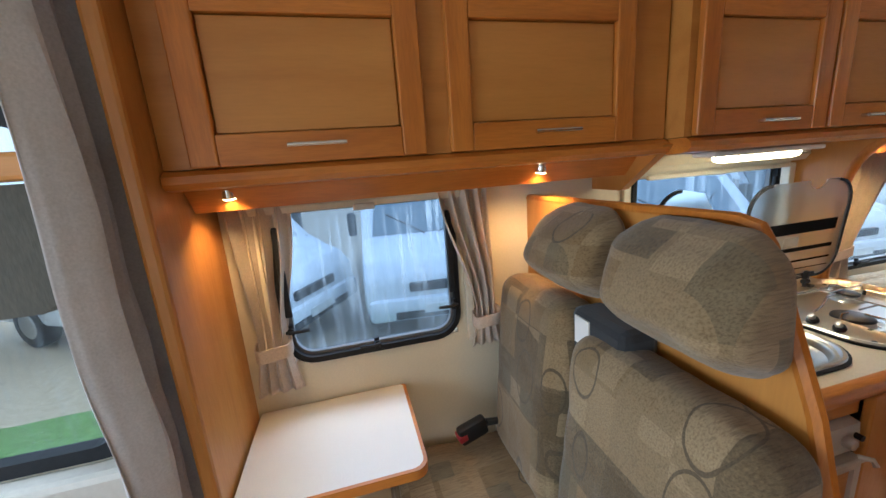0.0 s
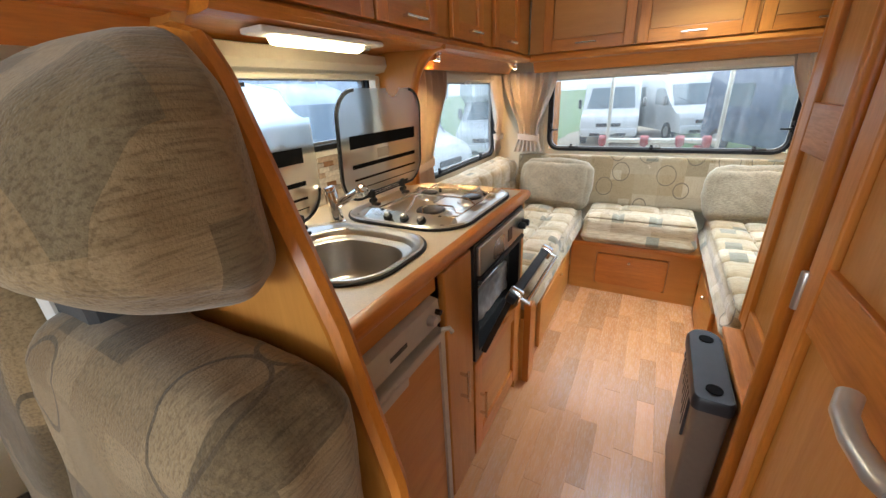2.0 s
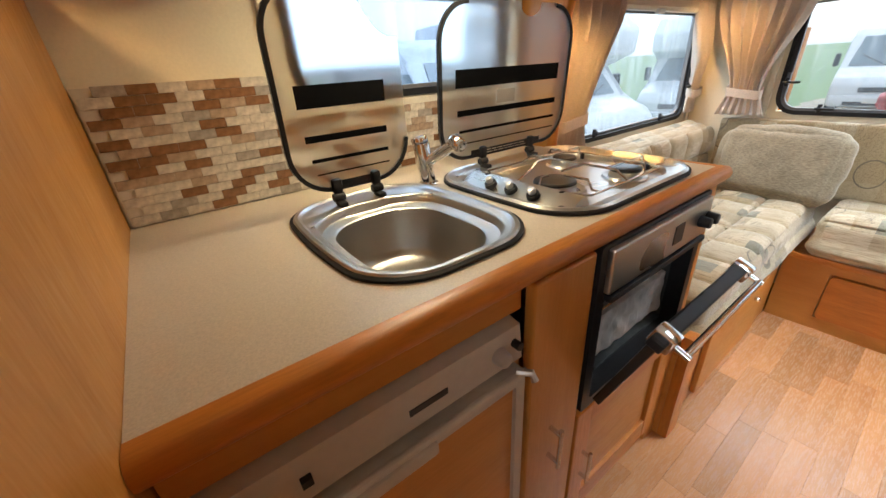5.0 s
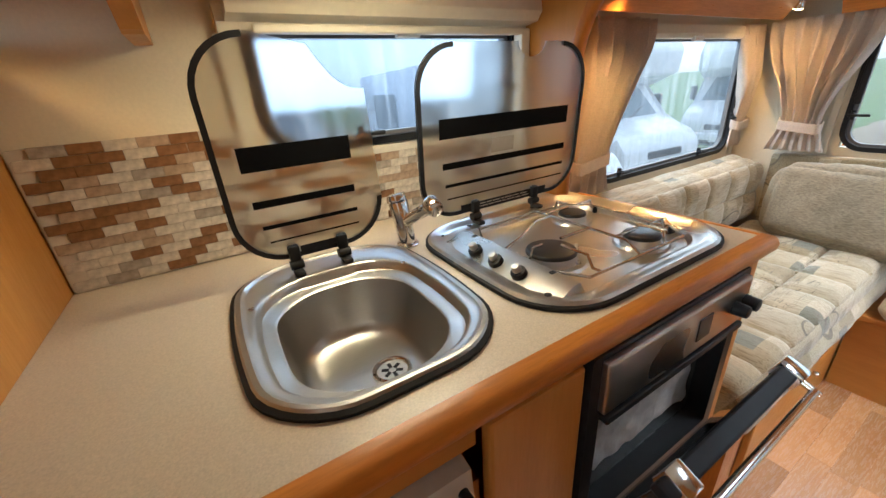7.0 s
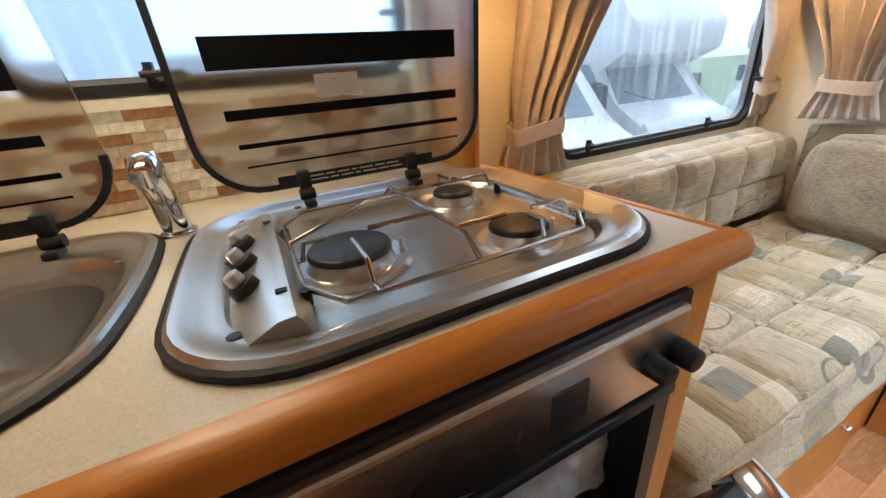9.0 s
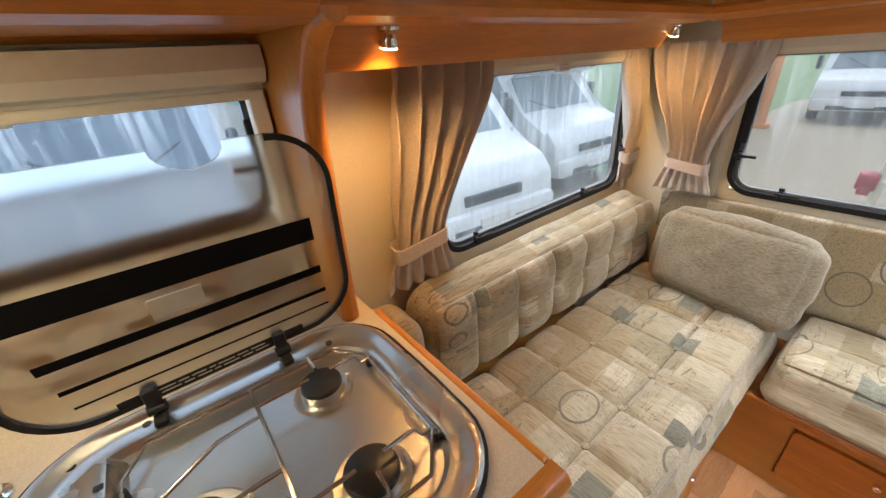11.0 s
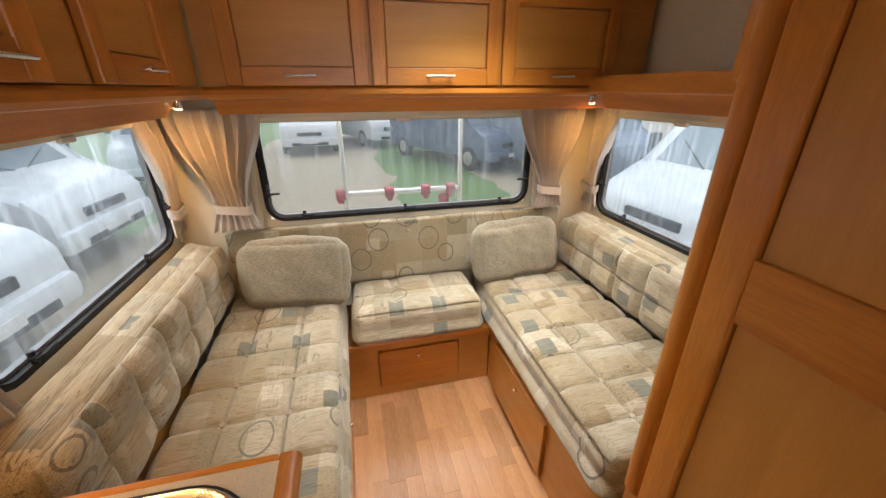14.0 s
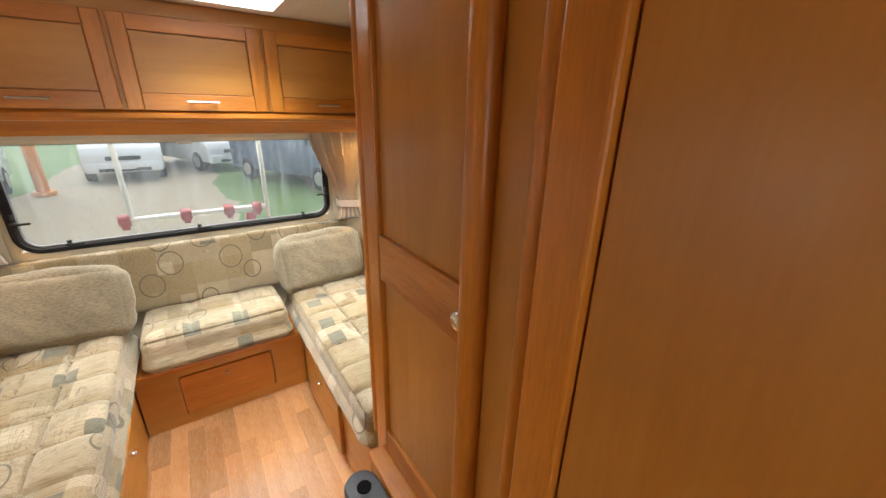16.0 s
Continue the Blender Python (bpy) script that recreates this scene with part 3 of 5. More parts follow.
RUBBERG = plain("grey_rubber", (0.16, 0.16, 0.165), 0.45, vary=0.1)
window("window_1", W_DIN, north, [(2.117, 0.895, -1)], "dinette window with wet pane and black frame", [(1.877, 0.98, 1), (2.372, 0.98, -1)], GLASSK)
window("window_2", W_KIT, north, [(3.26, 1.118, 1)], "kitchen window with wet pane above the worktop", [(3.715, 1.20, -1)], GLASSK)
window("window_3", W_LNG, north, [(4.27, 0.858, 1), (4.845, 0.858, 1)], "lounge side window streaked with rain", [(5.092, 0.985, -1)])
window("window_4", W_OFF, south, [(4.835, 0.850, -1), (4.27, 0.850, -1)], "lounge side window opposite, streaked with rain", [(5.047, 0.975, -1)])
window("window_5", W_REAR, rear, [(4.098, 0.884, -1), (3.61, 0.884, -1), (3.097, 0.884, -1)], "wide rear window with rain drops", [(4.242, 0.995, -1), (2.958, 0.995, 1)], GLASSR)

# ---------- overhead lockers ----------
NORTHF = lambda y: (lambda u, v, d: (u, y - d, v))
XM = (FX, FZ, WX)
YM = (FY, FZ, WY)


def overhead(name, u0, u1, face, back, to, doors, mats, label, vb=1.425, vt=CZ - 0.003, nose=0.05, val=0.028, vald=0.10):
    """A run of lockers: carcass, rounded nose rail, sloping pelmet, framed doors."""
    c = to((u0 + u1) / 2, vb, 0)
    t = thing(name, c, label, "overhead locker", "overhead lockers")
    deep = abs(face - back) - 0.003
    part("carcass", pbox(u0, u1, vb + nose - 0.012, vt, -deep, 0.0, to), mats[2], t)
    prof = [(-0.30, vb + 0.035), (-0.30, vb + 0.008), (-0.02, vb - 0.003), (0.012, vb + 0.001), (0.022, vb + 0.012), (0.020, vb + 0.026), (0.006, vb + 0.036)]
    prof = [(max(p, -deep), q) for p, q in prof]
    part("nose_rail", extrude_profile(prof, u0, u1, lambda a, p, q: to(a, q, p)), mats[0], t, "rounded oak bottom rail")
    part("pelmet", extrude_profile([(-vald, vb + 0.006), (-vald + 0.018, vb + 0.004), (-vald - 0.03, vb - val - 0.03), (-vald - 0.045, vb - val - 0.028)], u0, u1, lambda a, p, q: to(a, q, p)), mats[0], t, "sloping oak pelmet")
    for (a, b, ha, hb, hv) in doors:
        frame_door(t, a, b, vb + nose - 0.012, 1.768, to, mats, handle=(ha, hv, hb, hv))
    return t


overhead("overhead_locker", 1.750, 2.905, 4.37, 4.64, NORTHF(4.37), [(1.802, 2.262, 1.988, 2.088, 1.480), (2.318, 2.790, 2.518, 2.622, 1.480)], XM, "two-door oak locker above the dinette window", 1.408, val=0.025, vald=0.08)
overhead("overhead_locker", 2.912, 3.745, 4.315, 4.64, NORTHF(4.315), [(2.930, 3.368, 3.12, 3.225, 1.472), (3.382, 3.715, 3.50, 3.60, 1.472)], XM, "oak kitchen locker with two framed doors", 1.407, val=-0.03, vald=0.24)
overhead("overhead_locker", 3.752, 4.862, 4.325, 4.64, NORTHF(4.325), [(3.850, 4.135, 3.98, 4.07, 1.480), (4.272, 4.635, 4.43, 4.52, 1.480)], XM, "oak locker above the lounge side window", 1.409, vald=0.09)
overhead("overhead_locker", 2.60, 4.315, 4.862, 5.183, lambda u, v, d: (4.862 - d, u, v), [(3.765, 4.235, 3.952, 4.045, 1.480), (3.268, 3.752, 3.460, 3.555, 1.480), (2.765, 3.256, 2.962, 3.055, 1.480)], YM, "three-door oak locker above the rear window", 1.409, vald=0.085)

# open shelf above the opposite window
osf = thing("open_shelf", (4.4, 2.7, 1.42), "open oak shelf with a raised lip above the window", "shelf")
part("shelf_board", box(3.90, 4.858, 2.572, 2.86, 1.425, 1.443, 0.003), FX, osf)
part("lip", box(3.90, 4.858, 2.845, 2.868, 1.418, 1.482, 0.007), FX, osf, "rounded oak lip")
part("pelmet", extrude_profile([(2.80, 1.424), (2.782, 1.424), (2.745, 1.36), (2.762, 1.357)], 3.90, 4.858, lambda a, p, q: (a, p, q)), FX, osf)
ocl = thing("corner_locker", (4.0, 2.8, 1.42), "oak locker beside the wardrobe above the seat", "overhead locker")
part("carcass", box(3.905, 4.20, 2.572, 2.88, 1.445, CZ - 0.003, 0.012), WX, ocl)
frame_door(ocl, 3.90, 4.19, 1.455, 1.768, lambda u, v, d: (u, 2.88 + d, v), XM)

# ---------- brackets between the runs ----------
def bracket(name, x0, x1, pts, label):
    return solo(name, extrude_profile(pts, x0, x1, lambda a, p, q: (a, p, q)), WZ, label, "bracket")


bracket("end_bracket", 2.885, 2.912, [(4.635, 1.43), (4.635, 1.305)] + [(4.51, 1.305), (4.495, 1.309), (4.355, 1.415), (4.345, 1.43)], "shaped oak bracket under the locker end")
bulk = [(4.635, 1.42), (4.635, 0.903), (4.468, 0.903), (4.462, 1.10), (4.455, 1.19)] + [(4.455 - 0.15 * (1 - math.cos(a)), 1.20 + 0.22 * math.sin(a)) for a in [k * math.pi / 20 for k in range(1, 11)]]
dv = thing("divider_panel", (3.767, 4.55, 0.903), "tall shaped oak panel standing on the worktop end", "panel")
part("board", extrude_profile(bulk, 3.750, 3.784, lambda a, p, q: (a, p, q)), WZ, dv)
part("edge_band", tube([(3.767, p, q) for p, q in bulk[2:]], 0.0185, 10), FZ, dv, "rounded oak edge band", True)

# ---------- spotlights ----------
def spotlight(x, y, z, towards):
    d = Vector(towards).normalized()
    p = Vector((x, y, z))
    s = thing("spotlight", p, "small chrome halogen spotlight, lit, under the locker", "spotlight", "halogen spotlights")
    part("mount", cyl(p + Vector((0, 0, 0.016)), p + Vector((0, 0, 0.006)), 0.018, 18, bev=0.003), CHROME, s, smooth=True)
    part("housing", cyl(p + Vector((0, 0, 0.006)) - d * 0.004, p + d * 0.016, 0.012, 18, 0.0155, bev=0.002), CHROME, s, smooth=True)
    part("bulb", cyl(p + d * 0.0162, p + d * 0.0175, 0.0135, 18), SPOTGLOW, s, "glowing halogen lens")
    l = new("spot_lamp", bpy.data.lights.new("spot_lamp", 'SPOT'))
    l.data.energy, l.data.color, l.data.spot_size, l.data.spot_blend, l.data.shadow_soft_size = SPOT_W, (1.0, 0.56, 0.20), radians(140), 0.8, 0.02
    l.matrix_world = look(p + d * 0.022, p + d)
    l.parent = s
    l.matrix_parent_inverse = Matrix.Translation(-p)


SPOT_W = 2.3
spotlight(1.830, 4.453, 1.398, (0.0, 0.25, -1))
spotlight(2.590, 4.446, 1.398, (0.0, 0.25, -1))
spotlight(3.893, 4.402, 1.395, (0.0, 0.25, -1))
spotlight(4.866, 4.404, 1.395, (0.35, 0.30, -1))
spotlight(4.866, 2.830, 1.395, (0.35, -0.30, -1))

# ---------- lounge benches ----------
bl = thing("bench", (4.3, 4.3, 0), "oak bench base along the kitchen side with a flap", "bench", "lounge benches")
part("base", box(3.80, 4.835, 3.985, 4.638, 0.0, 0.335), WX, bl)
part("flap", box(4.02, 4.60, 3.966, 3.984, 0.04, 0.305, 0.004), WX, bl, "hinged oak flap")
part("knob", cyl((4.45, 3.966, 0.258), (4.45, 3.950, 0.258), 0.008, 12, bev=0.002), CHROME, bl, smooth=True)
ep = [(3.80, 0.0), (3.872, 0.0), (3.878, 0.30)] + [(3.838 + 0.040 * math.cos(a), 0.36 + 0.05 * math.sin(a)) for a in [i * math.pi / 14 for i in range(8)]] + [(3.80, 0.41)]
part("end_panel", extrude_profile(ep, 3.955, 3.984, lambda a, p, q: (p, a, q)), FZ, bl, "rounded oak end panel")
br = thing("bench", (4.3, 2.9, 0), "oak bench base beside the wardrobe with a flap", "bench", "lounge benches")
part("base", box(3.925, 4.835, 2.572, 3.250, 0.0, 0.335), WX, br)
part("flap", box(4.228, 4.72, 3.251, 3.268, 0.03, 0.305, 0.004), WX, br, "hinged oak flap")
part("knob", cyl((4.460, 3.268, 0.257), (4.460, 3.284, 0.257), 0.008, 12, bev=0.002), CHROME, br, smooth=True)
bb = thing("bench", (4.97, 3.6, 0), "oak rear bench base with a drawer front", "bench", "lounge benches")
part("base", box(4.862, 5.183, 3.254, 3.980, 0.0, 0.318), WY, bb)
REARF = lambda u, v, d: (4.862 - d, u, v)
part("front_board", ring([(3.980, 0.319), (3.254, 0.319), (3.254, 0.0), (3.980, 0.0)], [(3.821, 0.273), (3.415, 0.273), (3.415, 0.058), (3.821, 0.058)], 0.0, 0.022, REARF), WY, bb, "plain oak front board")
part("top_rail", box(4.800, 5.183, 3.254, 3.980, 0.320, 0.347, 0.006), FY, bb, "bright oak front rail")
part("drawer_front", plate(rr(3.420, 3.816, 0.063, 0.268, 0.014), 0.004, 0.032, REARF, bev=0.003), FY, bb, "oak drawer front with rounded corners")
part("knob", cyl((4.830, 3.628, 0.228), (4.814, 3.628, 0.228), 0.009, 12, bev=0.002), CHROME, bb, smooth=True)

def cushion(name, bm, label, cat, material=None, group=""):
    ob = solo(name, bm, material or FAB, label, cat, group, smooth=True)
    return ob


def button(parent, p, out):
    p, o = Vector(p), Vector(out)
    return part("button", cyl(p - o * 0.004, p + o * 0.006, 0.010, 12, bev=0.003), FAB, parent, smooth=True)


sl = cushion("seat_cushion", soft_box(3.815, 5.145, 3.940, 4.50, 0.338, 0.525, 0.075, 95, (2, 1, 8, 3, 0.028), 0.0035, 0.0, 1), "long tufted beige patchwork seat cushion, kitchen side", "seat cushion", FABY, group="lounge seat cushions")
for i in range(1, 8):
    for j in (1, 2):
        button(sl, (3.815 + 1.33 * i / 8, 3.940 + 0.56 * j / 3, 0.501), (0, 0, 1))
sr = cushion("seat_cushion", soft_box(3.885, 5.145, 2.690, 3.290, 0.338, 0.525, 0.075, 95, (2, 1, 8, 3, 0.028), 0.0035, 0.0, 2), "long tufted beige patchwork seat cushion beside the wardrobe", "seat cushion", FABY, group="lounge seat cushions")
for i in range(1, 8):
    for j in (1, 2):
        button(sr, (3.885 + 1.26 * i / 8, 2.69 + 0.60 * j / 3, 0.501), (0, 0, 1))
cushion("seat_cushion", soft_box(4.770, 5.130, 3.300, 3.930, 0.349, 0.532, 0.05, 35, (2, 1, 2, 3, 0.016), 0.004, 0.006, 3), "short beige patchwork seat cushion at the rear", "seat cushion", FABY, group="lounge seat cushions")
bkl = cushion("back_cushion", soft_box(3.95, 5.155, 4.448, 4.628, 0.490, 0.830, 0.086, 83, (1, -1, 7, 2, 0.024), 0.0035, 0.0, 4), "tufted patchwork back cushion under the side window", "back cushion", group="lounge back cushions")
cushion("back_cushion", soft_box(3.80, 3.945, 4.45, 4.625, 0.42, 0.80, 0.05, 20, None, 0.006, 0.006, 5), "short patchwork end cushion beside the worktop", "back cushion", group="lounge back cushions")
bkr = cushion("back_cushion", soft_box(3.93, 5.155, 2.582, 2.760, 0.490, 0.822, 0.086, 83, (1, 1, 7, 2, 0.024), 0.0035, 0.0, 6), "tufted patchwork back cushion under the opposite window", "back cushion", group="lounge back cushions")
bpan = cushion("upholstered_panel", soft_box(5.132, 5.182, 2.755, 4.455, 0.50, 0.832, 0.015, 20, None, 0.001, 0.0, 7), "flat patchwork upholstered panel under the rear window", "back panel")
button(bpan, (5.132, 3.607, 0.770), (-1, 0, 0))


def pillow(y0, y1, z0, z1, x, lean, turn, seed, label):
    b = soft_box(-0.048, 0.048, y0 - (y0 + y1) / 2, y1 - (y0 + y1) / 2, 0, z1 - z0, 0.045, 34, None, 0.010, 0.022, seed)
    moved(b, Matrix.Translation((x, (y0 + y1) / 2, z0)) @ Euler((0, radians(lean), radians(turn))).to_matrix().to_4x4())
    return cushion("scatter_cushion", b, label, "cushion", PILLOW, "scatter cushions")


pillow(3.930, 4.385, 0.515, 0.815, 4.965, 14, -8, 11, "plain beige chenille cushion in the corner by the kitchen side")
pillow(2.825, 3.290, 0.515, 0.805, 4.985, 12, 6, 12, "plain beige chenille cushion in the corner by the wardrobe side")

# ---------- curtains ----------
def curtain(to, t0, t1, w0, w1, ztop, ztie, zbot, folds, label, d=0.030, material=None, seed=0, tie=True, thick=1.0):
    """Pleated cloth from the rail, gathered by a band and flaring below it."""
    b = bmesh.new()
    nu, nv = folds * 10, 44
    grid = []
    for j in range(nv + 1):
        z = ztop + (zbot - ztop) * j / nv
        k = (ztop - z) / (ztop - ztie) if z > ztie else 1.0
        s = k * k * (3 - 2 * k) if z > ztie else 1.0
        flare = max(0.0, (ztie - z) / max(0.01, ztie - zbot))
        a0, a1 = t0 + (w0 - t0) * s, t1 + (w1 - t1) * s
        grow = 0.30 * flare * (w1 - w0)
        a0, a1 = a0 - grow, a1 + grow
        amp = thick * (0.013 + 0.016 * math.sin(math.pi * min(1, k)) - 0.005 * s)
        row = []
        for i in range(nu + 1):
            f = i / nu
            u = a0 + (a1 - a0) * f
            ph = 2 * math.pi * folds * f + 0.7 * math.sin(3 * f + seed) + 0.5 * math.sin(4 * z + seed)
            sag = 0.018 * noise.noise(Vector((u * 6, z * 5, seed)))
            row.append(b.verts.new(to(u + 0.3 * amp * math.cos(ph), z, d + amp * (math.sin(ph) + 0.30 * math.sin(2 * ph + 0.8) + 0.25 * math.sin(0.5 * ph + seed)) + sag * min(1, k * 2))))
        grid.append(row)
    for r, q in zip(grid, grid[1:]):
        for i in range(nu):
            b.faces.new((r[i], r[i + 1], q[i + 1], q[i]))
    c = to((t0 + t1) / 2, zbot, d)
    t = thing("curtain", c, label, "curtain", "tied-back curtains")
    ob = part("cloth", b, material or CURT, t, smooth=True)
    so = ob.modifiers.new("thick", 'SOLIDIFY')
    so.thickness = 0.002
    if tie:
        m0, m1 = min(w0, w1) - 0.012, max(w0, w1) + 0.012
        part("tieback", ring(rr(m0, m1, max(0.004, d - 0.022), d + 0.027, 0.020), rr(m0 + 0.004, m1 - 0.004, max(0.007, d - 0.018), d + 0.023, 0.017), ztie - 0.019, ztie + 0.019, lambda u, v, e: to(u, e - 0.35 * (v - d) + 0.12 * (u - (m0 + m1) / 2), v)), material or CURT, t, "matching cloth tieback", True)
    return t


curtain(north, 1.770, 1.925, 1.790, 1.868, 1.355, 0.945, 0.805, 4, "pleated beige curtain tied back beside the dinette window", seed=1)
curtain(north, 2.335, 2.490, 2.440, 2.510, 1.355, 0.93, 0.83, 4, "pleated beige curtain tied back beside the rear-facing seats", seed=2)
curtain(north, 3.985, 4.290, 3.955, 4.100, 1.365, 0.945, 0.822, 5, "pleated beige curtain tied back beside the divider panel", d=0.055, seed=3, thick=1.35)
curtain(north, 4.980, 5.160, 5.085, 5.165, 1.365, 0.96, 0.852, 4, "narrow beige curtain tied back in the lounge corner", seed=4)
curtain(rear, 4.205, 4.560, 4.315, 4.440, 1.365, 0.96, 0.852, 6, "pleated beige curtain tied back at the rear window", seed=5, d=0.078)
curtain(rear, 2.680, 3.040, 2.795, 2.905, 1.365, 0.95, 0.848, 6, "pleated beige curtain tied back at the rear window corner", seed=6, d=0.078)
curtain(south, 4.950, 5.160, 5.060, 5.160, 1.365, 0.95, 0.848, 4, "narrow beige curtain tied back in the corner opposite the kitchen", seed=7)
curtain(south, 3.965, 4.20, 3.965, 4.060, 1.365, 0.92, 0.80, 5, "pleated beige curtain tied back behind the wardrobe", seed=8)

# ---------- wardrobe, washroom door, bin ----------
wd = thing("wardrobe", (3.6, 3.0, 0), "tall oak wardrobe with a two-panel door", "wardrobe")
part("carcass", box(3.347, 3.870, 2.575, 3.243, 0.0, CZ - 0.003), WZ, wd)
part("lower_box", box(3.347, 3.785, 3.243, 3.300, 0.0, 0.480), WZ, wd, "oak lower cabinet front")
part("ledge", box(3.342, 3.790, 3.242, 3.312, 0.482, 0.500, 0.005), FX, wd, "bright oak ledge")
part("corner_post", cyl((3.850, 3.235, 0.502), (3.850, 3.235, CZ - 0.004), 0.026, 20, bm=cyl((3.850, 3.235, 0.0), (3.850, 3.235, 0.4), 0.026, 20)), FZ, wd, "rounded oak corner post", True)
WF = lambda u, v, d: (u, 3.243 + d, v)
wdoor = frame_door(wd, 3.362, 3.815, 0.515, 1.80, WF, (FX, FZ, WZ), 0.066, mid=(1.075, 1.190))
wk = cyl((3.402, 3.264, 1.140), (3.402, 3.278, 1.140), 0.008, 12)
wk = cyl((3.402, 3.276, 1.140), (3.402, 3.290, 1.140), 0.020, 20, 0.016, bm=wk, bev=0.004)
part("knob", wk, CHROME, wdoor, "round chrome push knob", True)
part("trim", cyl((3.332, 3.311, 0.0), (3.332, 3.311, CZ - 0.004), 0.021, 20), FZ, wd, "rounded oak edge", True)
bead = tagged(part("trim_door_side", cyl((3.219, 3.325, 0.0), (3.219, 3.325, CZ - 0.004), 0.0145, 16), FZ, None, "", True), kind="structure")

door1 = thing("door_1", (2.95, 3.33, 0), "closed oak washroom door with two panels", "door", kind="structure")
dl = frame_door(door1, 2.670, 3.203, 0.03, 1.795, WASH, (FX, FZ, WZ), 0.055, "leaf", mid=(0.877, 0.985))
part("backing", pbox(2.674, 3.199, 0.034, 1.791, 0.0004, 0.0024, WASH), WZ, dl)
hb = cyl((2.800, 3.345, 0.925), (2.800, 3.353, 0.925), 0.027, 24, bev=0.003)
hb = cyl((2.800, 3.353, 0.925), (2.800, 3.379, 0.925), 0.013, 16, bm=hb)
hb = tube([(2.800, 3.379, 0.925), (2.812, 3.386, 0.926), (2.85, 3.390, 0.928), (2.885, 3.388, 0.932), (2.905, 3.380, 0.942)], 0.0115, 12, hb)
part("door_handle", hb, SATIN, dl, "satin aluminium lever handle", True)
part("hinge", cyl((3.205, 3.347, 0.885), (3.205, 3.347, 0.955), 0.007, 12, bev=0.002), SATIN, dl, "satin butt hinge", True)

bin_ = thing("waste_bin", (3.575, 3.365, 0), "slim grey plastic waste bin standing against the wardrobe", "bin")
up = lambda u, v, d: (u, v, d)
bo = [(rr(3.41 + i, 3.745 - i, 3.318, 3.405 - i * 0.3, (0.03, 0.015, 0.015, 0.03)), z) for z, i in ((0.004, 0.02), (0.20, 0.01), (0.455, 0.0))]
body = part("body", loft(bo, cap0=True, cap1=True), TAUPE, bin_, "taupe plastic body", True)
lid = rr(3.400, 3.755, 3.316, 3.412, (0.046, 0.02, 0.02, 0.046), 8)
lb = loft([(lid, 0.452), (lid, 0.482), ([(3.5775 + (u - 3.5775) * 0.975, 3.364 + (v - 3.364) * 0.90) for u, v in lid], 0.491)], cap0=True, cap1=True)
lidp = part("lid", lb, DGREY, bin_, "dark grey lid with two holes", True)
# lid is closed: black discs on top give the dark of its two holes
for x in (3.695, 3.450):
    part("hole", cyl((x, 3.362, 0.489), (x, 3.362, 0.4940), 0.020, 24), INK, lidp, smooth=True)
for i in range(9):
    part("grille_slat", box(3.455 + i * 0.026, 3.470 + i * 0.026, 3.404, 3.412, 0.30 + 0.016 * i, 0.445, 0.002), DGREY, body, "dark grey slat")

# ---------- kitchen ----------
wt = thing("worktop", (3.2, 4.3, 0.87), "beige laminate kitchen worktop with an oak front edge", "worktop")
SINK = (2.930, 3.224, 4.054, 4.487)
HOB = (3.283, 3.784, 4.030, 4.465)


def dense(pts, per):
    """Adds points on the four straight sides."""
    out, k = [], len(pts) // 4
    for n, p in enumerate(pts):
        out.append(p)
        if n % k == k - 1:
            q = pts[(n + 1) % len(pts)]
            out += [(p[0] + (q[0] - p[0]) * j / per, p[1] + (q[1] - p[1]) * j / per) for j in range(1, per)]
    return out


def barrel(r4, i, rad, swell=0.020):
    """A rounded rectangle, inset by i, whose two sides swell outwards."""
    cy, hy = (r4[2] + r4[3]) / 2, (r4[3] - r4[2]) / 2
    cx = (r4[0] + r4[1]) / 2
    return [(u + (1 if u > cx else -1) * swell * max(0.0, 1 - ((v - cy) / hy) ** 2) * min(1, abs(u - cx) / (0.5 * (r4[1] - r4[0]))), v) for u, v in dense(rr(r4[0] + i, r4[1] - i, r4[2] + i, r4[3] - i, rad, 8), 9)]


def holds(poly, x, y):
    odd = False
    for (a, b), (c, d) in zip(poly, poly[1:] + poly[:1]):
        if (b > y) != (d > y) and x < a + (c - a) * (y - b) / (d - b):
            odd = not odd
    return odd


cut_a, cut_b = barrel(SINK, 0.010, 0.087), barrel(HOB, 0.014, 0.092, 0.008)
wxs = [2.6645] + [2.905 + 0.008 * k for k in range(112)] + [3.812]
wys = [4.014] + [4.036 + 0.008 * k for k in range(58)] + [4.638]
inside = [[holds(cut_a, x, y) or holds(cut_b, x, y) for y in wys] for x in wxs]
gaps = {(i, j) for i in range(len(wxs) - 1) for j in range(len(wys) - 1) if inside[i][j] and inside[i + 1][j] and inside[i][j + 1] and inside[i + 1][j + 1]}
wb = slab(wxs, wys, 0.872, 0.900, gaps)
part("top", wb, WORKTOP, wt)
ed = [(4.015, 0.866), (3.994, 0.866), (3.985, 0.876), (3.983, 0.888), (3.988, 0.898), (3.994, 0.9015), (4.015, 0.9015)]
part("front_edge", extrude_profile(ed, 2.6645, 3.824, lambda a, p, q: (a, p, q)), FX, wt, "rounded oak edge", True)
part("end_edge", box(3.811, 3.826, 4.016, 4.452, 0.868, 0.902, 0.005), FY, wt, "oak end edge")

